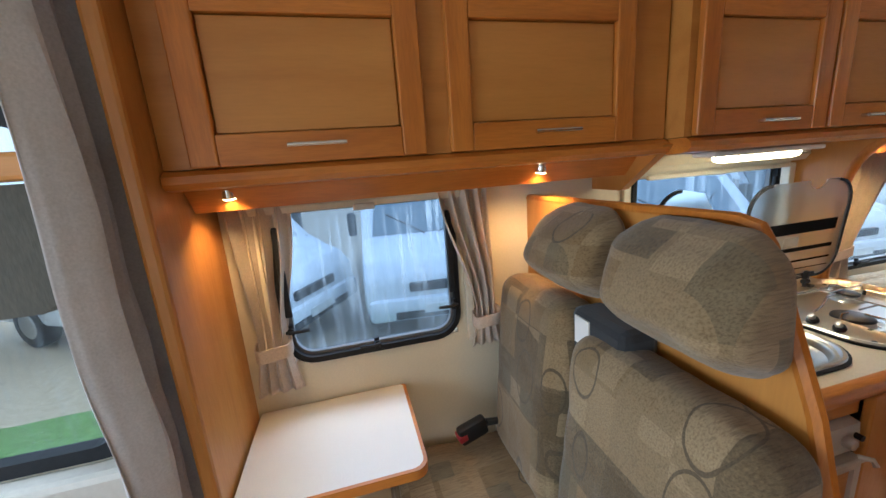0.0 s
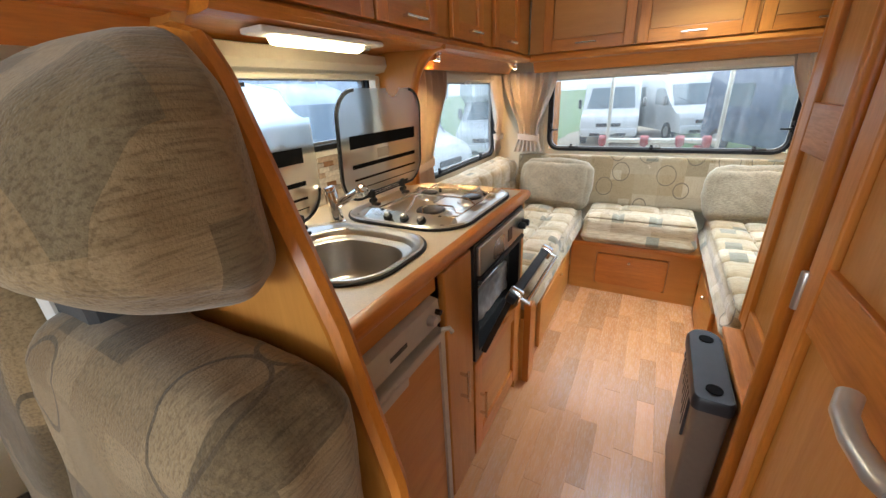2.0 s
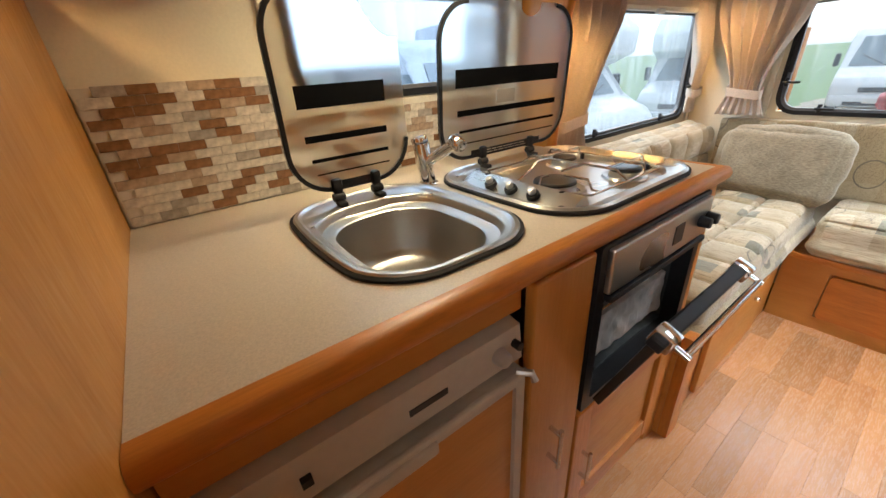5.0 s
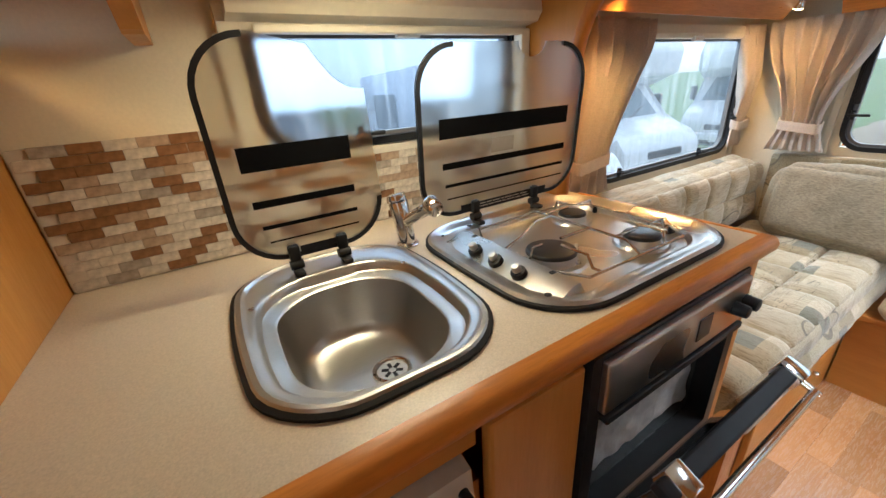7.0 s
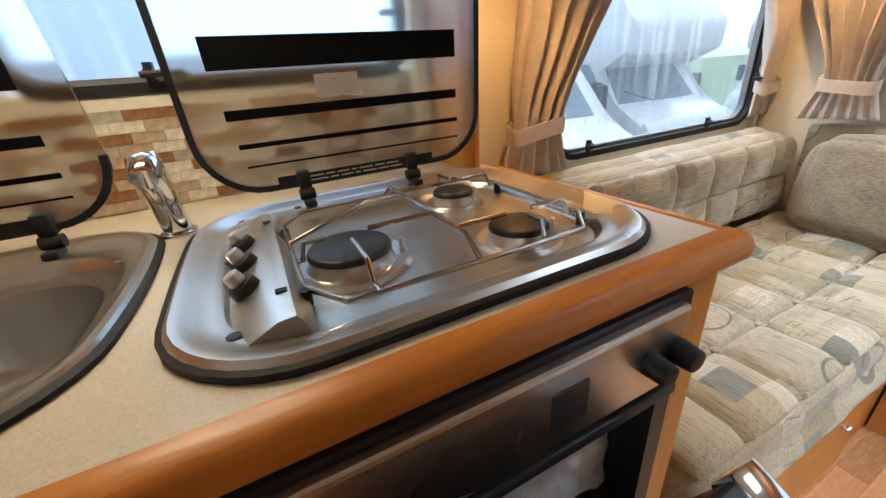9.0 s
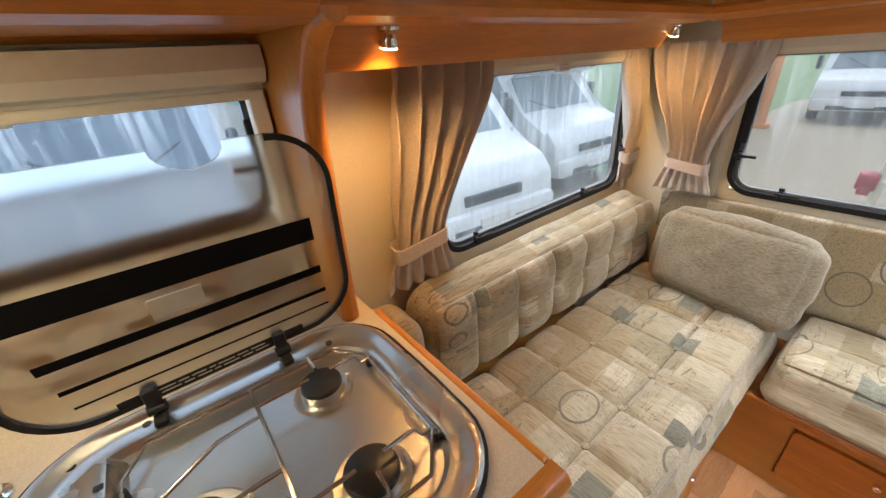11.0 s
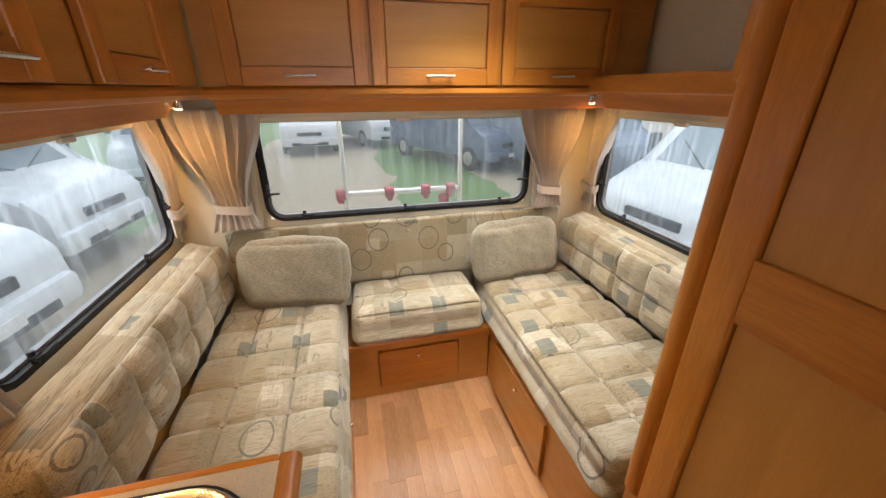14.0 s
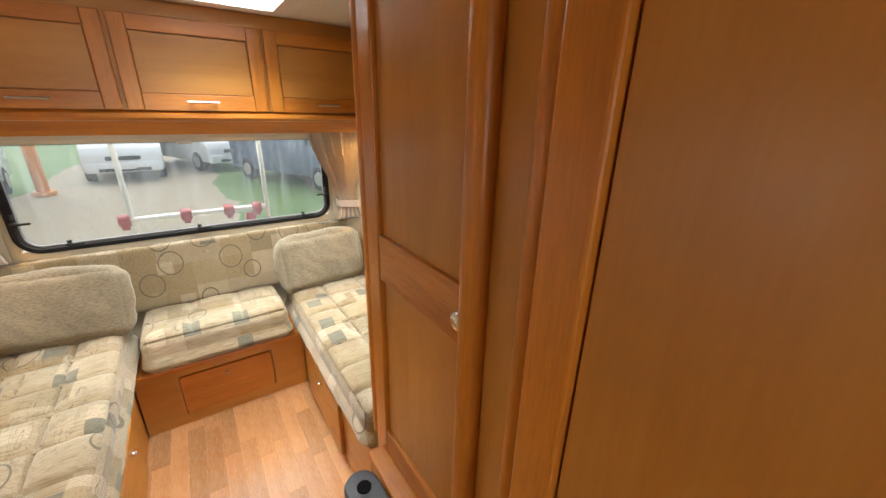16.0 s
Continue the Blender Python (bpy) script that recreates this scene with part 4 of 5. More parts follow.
# base cabinets
kb = thing("base_cabinet", (3.2, 4.3, 0), "oak kitchen carcass under the worktop", "cabinet")
part("back_board", box(2.668, 3.800, 4.52, 4.60, 0.0, 0.868), WX, kb)
part("upper_rail", box(2.668, 3.125, 4.012, 4.030, 0.815, 0.868), WX, kb)
part("plinth", box(2.668, 3.800, 4.030, 4.050, 0.0, 0.075), WX, kb)
part("upright", box(3.108, 3.128, 4.014, 4.50, 0.0, 0.750), WZ, kb)
part("upright", box(3.740, 3.800, 4.000, 4.52, 0.0, 0.868), WZ, kb)
part("shelf", box(3.13, 3.738, 4.02, 4.52, 0.440, 0.465), WX, kb)
fc = thing("narrow_cupboard", (3.21, 4.0, 0.08), "narrow plain oak pull-out cupboard front", "cabinet")
part("front", box(3.130, 3.288, 3.990, 4.010, 0.075, 0.862, 0.005), WZ, fc)
pull_handle(fc, (3.198, 3.990, 0.425), (3.198, 3.990, 0.520), (0, -0.026, 0))
uc = thing("cupboard", (3.51, 4.0, 0.08), "framed oak cupboard door below the oven", "cabinet")
UC = lambda u, v, d: (u, 4.010 - d, v)
frame_door(uc, 3.292, 3.738, 0.080, 0.468, UC, XM, 0.060, handle=(3.372 - 0.04, 0.235, 3.372 - 0.04, 0.330))

# fridge
fg = thing("fridge", (2.9, 4.2, 0.08), "built-in fridge with an oak door panel and grey surround", "fridge")
part("body", box(2.680, 3.105, 4.030, 4.50, 0.08, 0.740), GREYP, fg)
part("control_panel", extrude_profile([(4.030, 0.735), (4.005, 0.735), (3.990, 0.745), (3.996, 0.805), (4.030, 0.812)], 2.684, 3.106, lambda a, p, q: (a, p, q)), GREYP, fg, "grey plastic control panel")
fd = part("door", ring(rr(2.682, 3.107, 0.085, 0.728, 0.008), rr(2.700, 3.088, 0.105, 0.700, 0.004), 0.0, 0.028, lambda u, v, d: (u, 4.010 - d, v)), GREYP, fg, "grey door frame")
part("panel", box(2.699, 3.089, 3.990, 4.010, 0.104, 0.702), WX, fd, "oak door panel")
part("handle", box(2.80, 2.93, 3.968, 3.983, 0.700, 0.724, 0.005), GREYP, fd, "grey release handle")
part("handle_lip", box(2.684, 3.105, 3.972, 3.9825, 0.722, 0.734, 0.004), GREYP, fd)
part("dial", cyl((3.060, 3.994, 0.772), (3.060, 3.975, 0.772), 0.014, 18, 0.011, bev=0.002), SATIN, fg, smooth=True)
part("dial", cyl((3.092, 3.994, 0.778), (3.092, 3.980, 0.778), 0.007, 12), BLACK, fg, smooth=True)
part("travel_catch", tube([(3.085, 3.980, 0.735), (3.098, 3.962, 0.737), (3.098, 3.955, 0.726)], 0.006, 8), SATIN, fg, smooth=True)
part("badge", box(2.905, 2.965, 3.9915, 3.993, 0.765, 0.775), DGREY, fg, "small grey lettering bar")
part("button", box(2.770, 2.782, 3.985, 3.995, 0.768, 0.778), BLACK, fg)

# oven
ov = thing("oven", (3.515, 4.2, 0.47), "built-in oven with its glass door hanging open", "oven")
OV = lambda u, v, d: (u, 3.998 - d, v)
part("frame", ring(rr(3.298, 3.738, 0.474, 0.866, 0.008), rr(3.325, 3.712, 0.500, 0.750, 0.006), -0.03, 0.010, OV), BLACK, ov, "black enamel front frame")
part("control_panel", box(3.318, 3.720, 3.976, 3.990, 0.768, 0.858, 0.004), STEEL, ov, "brushed steel control panel")
cav = box(3.322, 3.715, 4.028, 4.44, 0.497, 0.507)
cav = box(3.322, 3.715, 4.028, 4.44, 0.752, 0.762, bm=cav)
cav = box(3.312, 3.322, 4.028, 4.44, 0.497, 0.762, bm=cav)
cav = box(3.715, 3.725, 4.028, 4.44, 0.497, 0.762, bm=cav)
cav = box(3.322, 3.715, 4.43, 4.44, 0.507, 0.752, bm=cav)
part("cavity", cav, CAVITY, ov, "dark enamel cavity")
part("vent_rail", box(3.322, 3.716, 3.972, 3.990, 0.750, 0.764, 0.003), BLACK, ov)
fo = bmesh.new()
bmesh.ops.create_cube(fo, size=1)
bmesh.ops.subdivide_edges(fo, edges=fo.edges[:], cuts=26, use_grid_fill=True)
for v in fo.verts:
    p = Vector((3.518 + v.co.x * 0.372, 4.19 + v.co.y * 0.315, 0.590 + v.co.z * 0.110))
    crease = Vector((noise.noise(p * 34), noise.noise(p * 34 + Vector((7, 0, 0))), noise.noise(p * 34 + Vector((0, 9, 0)))))
    v.co = p + crease * 0.007
foil = part("foil", fo, FOIL, ov, "crumpled foil tray")
sh = None
for i in range(12):
    sh = tube([(3.33 + i * 0.034, 4.04, 0.656), (3.33 + i * 0.034, 4.42, 0.656)], 0.0025, 6, sh)
sh = tube([(3.322, 4.04, 0.656), (3.716, 4.04, 0.656)], 0.003, 6, sh)
part("wire_shelf", sh, CHROME, ov)
for x, r in ((3.665, 0.013), (3.703, 0.014)):
    part("knob", cyl((x, 3.976, 0.812), (x, 3.952, 0.812), r, 20, r * 0.85, bev=0.002), BLACK, ov, "black control knob", True)
part("emblem", box(3.545, 3.585, 3.974, 3.9765, 0.792, 0.834), DGREY, ov, "small square dark emblem")
OVEN_TILT = 22
tl = Matrix.Translation((0, 3.975, 0.505)) @ Matrix.Rotation(radians(OVEN_TILT), 4, 'X')
dg = moved(box(3.322, 3.716, -0.012, 0.006, 0.0, 0.232, 0.003), tl)
od = part("door", dg, DARKGLASS, ov, "dark glass oven door, open")
part("top_rail", moved(box(3.320, 3.718, -0.018, 0.010, 0.212, 0.236, 0.004), tl), BLACK, od)
hm = tube([(3.355, -0.046, 0.222), (3.705, -0.046, 0.222)], 0.007, 12)
part("handle", moved(hm, tl), CHROME, od, "chrome bar handle", True)
for x in (3.355, 3.705):
    pb = box(x - 0.018, x + 0.018, -0.026, 0.014, 0.204, 0.240, 0.004)
    pb = tube([(x, -0.020, 0.222), (x, -0.054, 0.222)], 0.006, 10, pb)
    part("handle_bracket", moved(pb, tl), CHROME, od, "chrome corner bracket", True)

# sink
sk = thing("sink", (3.04, 4.27, 0.9), "stainless steel sink with its glass lid raised", "sink")


part("seal", loft([(barrel(SINK, -0.005, 0.10), 0.9005), (barrel(SINK, -0.005, 0.10), 0.905), (barrel(SINK, 0.004, 0.092), 0.9085)], cap0=False), RUBBER, sk, "black rubber seal", True)
bowl = (SINK[0] + 0.024, SINK[1] - 0.024, SINK[2] + 0.022, SINK[3] - 0.078)
rows = [(barrel(SINK, 0.0, 0.096), 0.906), (barrel(SINK, 0.004, 0.092), 0.9105), (barrel(SINK, 0.010, 0.087), 0.9105), (barrel(SINK, 0.014, 0.084), 0.9065), (barrel(SINK, 0.018, 0.081), 0.9050)]
rows += [(barrel(bowl, -0.001, 0.080), 0.9045), (barrel(bowl, 0.003, 0.079), 0.901), (barrel(bowl, 0.007, 0.077), 0.888), (barrel(bowl, 0.012, 0.075), 0.8845), (barrel(bowl, 0.020, 0.085), 0.8835)]
rows += [(barrel(bowl, 0.024, 0.082), 0.880), (barrel(bowl, 0.030, 0.078), 0.840), (barrel(bowl, 0.036, 0.074), 0.797), (barrel(bowl, 0.042, 0.068), 0.782), (barrel(bowl, 0.052, 0.06), 0.7745), (barrel(bowl, 0.066, 0.05), 0.773), (barrel(bowl, 0.10, 0.02, 0.01), 0.7725)]
part("basin", loft(rows, cap1=True), SINKSTEEL, sk, "brushed steel bowl with stepped rim", True)
for x, y in ((2.938, 4.345), (3.203, 4.345)):
    part("screw", cyl((x, y, 0.904), (x, y, 0.9075), 0.005, 12, bev=0.001), CHROME, sk, smooth=True)
dr = loft([([(3.112 + r * math.cos(a), 4.232 + r * math.sin(a)) for a in [k * math.pi / 14 for k in range(28)]], z) for r, z in ((0.034, 0.7735), (0.033, 0.7785), (0.0285, 0.7800), (0.0265, 0.7790), (0.025, 0.7760))])
drp = part("drain", dr, CHROME, sk, "chrome drain ring", True)
part("strainer", cyl((3.112, 4.232, 0.7733), (3.112, 4.232, 0.7752), 0.0255, 24), SATIN, drp, "pressed metal strainer", True)
# solid strainer: thin black bars laid on it for the dark inside the slots
for k in range(6):
    a = k * math.pi / 3
    part("slot", moved(box(-0.003, 0.003, 0.006, 0.018, 0, 0.0008), Matrix.Translation((3.112, 4.232, 0.7757)) @ Matrix.Rotation(a, 4, 'Z')), BLACK, drp)


def glass_lid(parent, u0, u1, z0, z1, bars, notch, hinges, lean=4.0, y=4.435, rad=0.085):
    """A frosted lid standing up at the back: pane, black edge with a gap, printed bars, hinges."""
    m = Matrix.Translation((0, y, z0)) @ Matrix.Rotation(radians(lean), 4, 'X')
    h = z1 - z0
    n0, n1, nd_ = notch
    base = rr(u0, u1, 0, h, (rad, rad, rad, rad), 8)
    # the notch is a shallow scoop out of the top edge
    top_a = [p for p in base]
    k = 9
    right, left = top_a[:k], top_a[k:]
    scoop = []
    if n1 > u1 - rad:
        cu, cv = (n0 + n1) / 2, h + 0.01
        keep_r = [p for p in right if (p[0] - cu) ** 2 + (p[1] - cv) ** 2 > nd_ ** 2]
        right = [p for p in keep_r]
        a0 = right[-1] if right else (u1, h - rad)
        for i in range(1, 10):
            f = i / 10
            scoop.append((a0[0] + (n0 - a0[0]) * f, a0[1] + (h - a0[1]) * f - 0.03 * math.sin(math.pi * f)))
    else:
        for i in range(11):
            a = math.pi * i / 10
            scoop.append(((n0 + n1) / 2 + (n1 - n0) / 2 * math.cos(a), h - nd_ * math.sin(a)))
    pts = right + scoop + left
    to = lambda u, v, d: tuple(m @ Vector((u, -d, v)))
    lid_ob = part("lid", plate(pts, 0.0, 0.005, to), FROST, parent, "raised frosted glass lid")
    lid_ob.visible_shadow = False
    rim_pts = left + right
    b = bmesh.new()
    prev = None
    for (u, v) in rim_pts:
        cx, cy = max(u0 + rad, min(u1 - rad, u)), max(rad, min(h - rad, v))
        dx, dy = u - cx, v - cy
        L = math.hypot(dx, dy) or 1
        iu, iv = u - dx / L * 0.009, v - dy / L * 0.009
        q = [b.verts.new(to(u, v, -0.0015)), b.verts.new(to(u, v, 0.0065)), b.verts.new(to(iu, iv, 0.0065)), b.verts.new(to(iu, iv, -0.0015))]
        if prev:
            for i in range(4):
                b.faces.new((prev[i], prev[(i + 1) % 4], q[(i + 1) % 4], q[i]))
        prev = q
    part("lid_rim", b, BLACK, lid_ob, "black lid edge")
    for (a0, a1, v0, v1) in bars:
        part("printed_bar", plate([(a0, v0), (a1, v0), (a1, v1), (a0, v1)], 0.0052, 0.0060, to), INK, lid_ob, "printed black bar")
    part("printed_band", plate([(u0 + 0.10, 0.0), (u1 - 0.10, 0.0), (u1 - 0.10, 0.020), (u0 + 0.10, 0.020)], 0.0052, 0.0060, to), BLACK, lid_ob)
    for x in hinges:
        hb = moved(box(x - 0.010, x + 0.010, -0.016, 0.010, -0.004, 0.026, 0.004), m)
        hb = box(x - 0.009, x + 0.009, y - 0.036, y - 0.006, 0.905, 0.915, 0.003, bm=hb)
        hb = cyl((x - 0.012, y - 0.010, 0.922), (x + 0.012, y - 0.010, 0.922), 0.009, 12, bm=hb)
        part("hinge", hb, BLACK, parent, "black lid hinge", True)
    return lid_ob, to, h


glass_lid(sk, 2.943, 3.212, 0.935, 1.300, [(2.980, 3.162, 0.165, 0.205), (2.984, 3.160, 0.103, 0.116), (2.990, 3.160, 0.064, 0.071), (2.996, 3.160, 0.038, 0.041)], (3.105, 3.26, 0.105), (3.030, 3.120), y=4.445)

# hob
hob = thing("hob", (3.52, 4.25, 0.9), "three-burner gas hob in stainless steel, glass lid raised", "hob")
part("seal", loft([(barrel(HOB, -0.004, 0.11, 0.008), 0.9005), (barrel(HOB, -0.004, 0.11, 0.008), 0.907), (barrel(HOB, 0.004, 0.10, 0.008), 0.909)]), RUBBER, hob, "black rubber seal", True)
tray = (HOB[0] + 0.042, HOB[1] - 0.041, HOB[2] + 0.042, HOB[3] - 0.052)
rows = [(barrel(HOB, 0.0, 0.105, 0.008), 0.907), (barrel(HOB, 0.006, 0.10, 0.008), 0.913), (barrel(HOB, 0.016, 0.092, 0.008), 0.911), (barrel(HOB, 0.024, 0.085, 0.008), 0.9035), (barrel(HOB, 0.034, 0.080, 0.008), 0.9025)]
rows += [(barrel(tray, 0.0, 0.074, 0.006), 0.900), (barrel(tray, 0.008, 0.065, 0.006), 0.889), (barrel(tray, 0.02, 0.06, 0.006), 0.887)]
tr_ = part("tray", loft(rows, cap1=True), STEEL, hob, "pressed steel tray", True)
for (x, y, r) in ((3.450, 4.208, 0.049), (3.650, 4.330, 0.033), (3.642, 4.148, 0.037)):
    bz = loft([([(x + q * math.cos(a), y + q * math.sin(a)) for a in [k * math.pi / 16 for k in range(32)]], z) for q, z in ((r * 1.45, 0.8875), (r * 1.35, 0.892), (r * 1.05, 0.890), (r * 0.95, 0.898), (r * 0.95, 0.903))], cap1=True)
    bn = part("burner", bz, STEEL, hob, "steel burner ring", True)
    part("burner_cap", cyl((x, y, 0.9032), (x, y, 0.911), r, 32, r * 0.94, bev=0.002), ENAMEL, bn, "black enamel burner cap", True)
    part("ignition_pin", cyl((x + r * 1.2, y - 0.01, 0.889), (x + r * 1.2, y - 0.01, 0.908), 0.003, 8), WHITEP, bn)


def wire(pts, r=0.0029):
    return part("pan_support", tube(pts, r, 8), WIRE, hob, "wire pan support", True)


def cranked(p, q, lift, k=0.35):
    p, q = Vector(p), Vector(q)
    m0, m1 = p.lerp(q, k * 0.6), p.lerp(q, k)
    return [p, m0, m1 + Vector((0, 0, lift)), q + Vector((0, 0, lift))]


x0, x1, y0_, y1_ = 3.390, 3.735, 4.095, 4.395
zt = 0.930
out = [(x0, y0_ + 0.05, 0.905), (x0 + 0.03, y0_, 0.905), (x1 - 0.04, y0_, 0.905), (x1, y0_ + 0.05, 0.905), (x1, y1_ - 0.05, 0.905), (x1 - 0.04, y1_, 0.905), (x0 + 0.03, y1_, 0.905), (x0, y1_ - 0.05, 0.905)]
part("pan_support", tube(out, 0.0029, 8, closed=True), WIRE, hob, "outer wire of the pan support", True)
wire([(3.556, y0_, 0.905), (3.556, y0_ + 0.03, zt - 0.005), (3.556, y1_ - 0.03, zt - 0.005), (3.556, y1_, 0.905)])
for cx, cy, r in ((3.450, 4.208, 0.049), (3.650, 4.330, 0.033), (3.642, 4.148, 0.037)):
    side = x0 if cx < 3.55 else x1
    wire(cranked((side, cy, 0.905), (cx + (r * 0.5 if side > cx else -r * 0.5), cy, 0.905), 0.020))
    wire(cranked((3.556, cy, zt - 0.005), (cx + (r * 0.5 if cx < 3.556 else -r * 0.5), cy, zt - 0.005), 0.0))
    wire(cranked((cx, y0_ if cy < 4.25 else y1_, 0.905), (cx, cy + (-r * 0.5 if cy < 4.25 else r * 0.5), 0.905), 0.020))
wire([(x0, 4.27, 0.905), (x0 + 0.05, 4.275, 0.920), (3.50, 4.30, zt), (3.556, 4.31, zt - 0.005)])
for p in ((x0, 4.14), (x0, 4.33), (x1, 4.14), (x1, 4.33)):
    part("foot", cyl((p[0], p[1], 0.889), (p[0], p[1], 0.905), 0.0055, 10), BLACK, hob, smooth=True)
ks = extrude_profile([(3.318, 0.892), (3.364, 0.915), (3.378, 0.916), (3.392, 0.893), (3.392, 0.886), (3.318, 0.886)], 4.080, 4.390, lambda a, p, q: (p, a, q))
kp = part("control_strip", ks, STEEL, hob, "raised steel control strip", True)
lean = Vector((-0.45, 0, 0.89)).normalized()
for y in (4.300, 4.238, 4.176):
    k0 = Vector((3.341, y, 0.9035))
    kn = part("knob", cyl(k0 - lean * 0.003, k0 + lean * 0.010, 0.0150, 20, 0.0135, bev=0.002), BLACK, kp, "black gas knob with a silver grip", True)
    grip = cyl(k0 + lean * 0.010, k0 + lean * 0.023, 0.0085, 16, 0.0078, bev=0.002)
    part("grip", grip, SATIN, kn, "silver grip", True)
for y in (4.130, 4.345):
    part("mark", box(3.366, 3.376, y - 0.004, y + 0.004, 0.9155, 0.9168), BLACK, kp, "small printed mark")
for x, y in ((3.335, 4.42), (3.42, 4.435), (3.62, 4.435), (3.70, 4.42), (3.33, 4.10)):
    part("screw", cyl((x, y, 0.899), (x, y, 0.9035), 0.006, 12), BLACK, hob, smooth=True)
glass_lid(hob, 3.302, 3.768, 0.935, 1.284, [(3.350, 3.721, 0.172, 0.212), (3.356, 3.721, 0.108, 0.122), (3.362, 3.722, 0.068, 0.075), (3.366, 3.722, 0.040, 0.043)], (3.550, 3.632, 0.030), (3.440, 3.625), y=4.445)
tilt = Matrix.Translation((0, 4.4380, 0.935)) @ Matrix.Rotation(radians(4.0), 4, 'X')
for k in range(2):
    a0 = 3.452 - 0.006 * k
    for w in (0.026, 0.014, 0.020, 0.009, 0.024, 0.017, 0.022):
        part("lettering", moved(box(a0, a0 + w, 0, 0.0007, 0.0060 + 0.0065 * k, 0.0080 + 0.0065 * k), tilt), GREYP, hob, "small pale lettering")
        a0 += w + 0.004
lab = moved(box(3.485, 3.550, 0, 0.0008, 0.128, 0.160), Matrix.Translation((0, 4.4385, 0.935)) @ Matrix.Rotation(radians(4.0), 4, 'X'))
part("sticker", lab, GREYP, hob, "pale paper sticker on the lid")

# tap
tp = thing("tap", (3.256, 4.43, 0.9), "chrome single-lever mixer tap", "tap")
tb = cyl((3.256, 4.430, 0.900), (3.256, 4.430, 0.906), 0.024, 24, bev=0.002)
tb = cyl((3.256, 4.430, 0.905), (3.246, 4.436, 1.000), 0.018, 24, 0.020, bm=tb, bev=0.003)
part("body", tb, CHROME, tp, smooth=True)
part("spout", tube([(3.253, 4.430, 0.952), (3.261, 4.385, 0.978), (3.266, 4.335, 1.004)], 0.0125, 14), CHROME, tp, "chrome spout", True)
part("nozzle", cyl((3.267, 4.341, 1.012), (3.267, 4.311, 1.000), 0.0175, 18, 0.015, bev=0.006), CHROME, tp, smooth=True)
part("lever", moved(cyl((0, 0, 0), (0, 0, 0.016), 0.0205, 24, 0.019, bev=0.003), Matrix.Translation((3.246, 4.436, 0.998)) @ Euler((radians(-14), radians(-8), 0)).to_matrix().to_4x4()), CHROME, tp, "slanted chrome lever cap", True)

# kitchen lamp under the locker
kl = thing("strip_light", (3.25, 4.40, 1.40), "slim fluorescent strip light, lit, below the kitchen locker", "strip light")
part("housing", box(3.03, 3.44, 4.325, 4.395, 1.388, 1.4015, 0.005), WHITEP, kl)
part("diffuser", extrude_profile([(4.333, 1.389), (4.387, 1.389), (4.380, 1.374), (4.360, 1.369), (4.340, 1.374)], 3.09, 3.36, lambda a, p, q: (a, p, q)), TUBEGLOW, kl, "glowing ribbed diffuser")
part("switch", box(3.375, 3.40, 4.345, 4.375, 1.378, 1.390, 0.003), GREYP, kl)
area("strip_lamp", (3.225, 4.36, 1.362), (3.225, 4.36, 0.5), 0.27, 0.04, 0.6, (1.0, 0.84, 0.56))
bc = thing("roller_blind", (3.4, 4.6, 1.34), "cream roller blind cassette with guide rails above the kitchen window", "blind")
part("cassette", extrude_profile([(4.638, 1.335), (4.560, 1.345), (4.545, 1.365), (4.550, 1.398), (4.638, 1.405)], 3.03, 3.745, lambda a, p, q: (a, p, q)), CREAMP, bc, "cream cassette", True)
part("blind_edge", box(3.07, 3.72, 4.585, 4.600, 1.318, 1.334, 0.004), CREAMP, bc, "cream blind edge bar")
part("guide_rail", box(3.715, 3.744, 4.585, 4.618, 0.96, 1.333, 0.004), CREAMP, bc)

# ---------- dinette ----------
din = thing("travel_seat", (2.4, 4.2, 0), "double travel seat with patchwork cushions on an oak back panel", "seat")
pan = [(4.636, 0.0), (4.636, 1.296), (3.965, 1.306), (3.936, 1.298), (3.920, 1.274), (3.836, 1.052), (3.790, 0.87), (3.745, 0.45), (3.725, 0.0)]
part("back_panel", extrude_profile(pan, 2.643, 2.664, lambda a, p, q: (a, p, q)), WZ, din, "oak back panel")
edge = [(2.6535, y, z) for y, z in pan[1:]]
part("panel_edge", tube(edge, 0.0125, 8), FZ, din, "rounded oak panel edge", True)
part("base", box(2.13, 2.640, 3.76, 4.636, 0.0, 0.375), WX, din)
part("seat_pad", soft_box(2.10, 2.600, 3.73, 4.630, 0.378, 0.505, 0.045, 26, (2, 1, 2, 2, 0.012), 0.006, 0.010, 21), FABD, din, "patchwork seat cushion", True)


def tilted_pad(name, x0, x1, y0, y1, z0, z1, lean, tuft, seed, label, r=0.05, bulge=0.012):
    b = soft_box(x0 - x1, 0, y0, y1, 0, z1 - z0, r, 26, tuft, 0.005, bulge, seed)
    moved(b, Matrix.Translation((x1, 0, z0)) @ Matrix.Rotation(radians(lean), 4, 'Y'))
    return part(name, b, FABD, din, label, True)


tilted_pad("backrest", 2.465, 2.605, 3.795, 4.215, 0.490, 1.030, 5, (0, -1, 1, 1, 0.0), 22, "patchwork backrest cushion")
tilted_pad("backrest", 2.465, 2.605, 4.245, 4.590, 0.490, 1.065, 5, (0, -1, 1, 1, 0.0), 23, "patchwork backrest cushion")


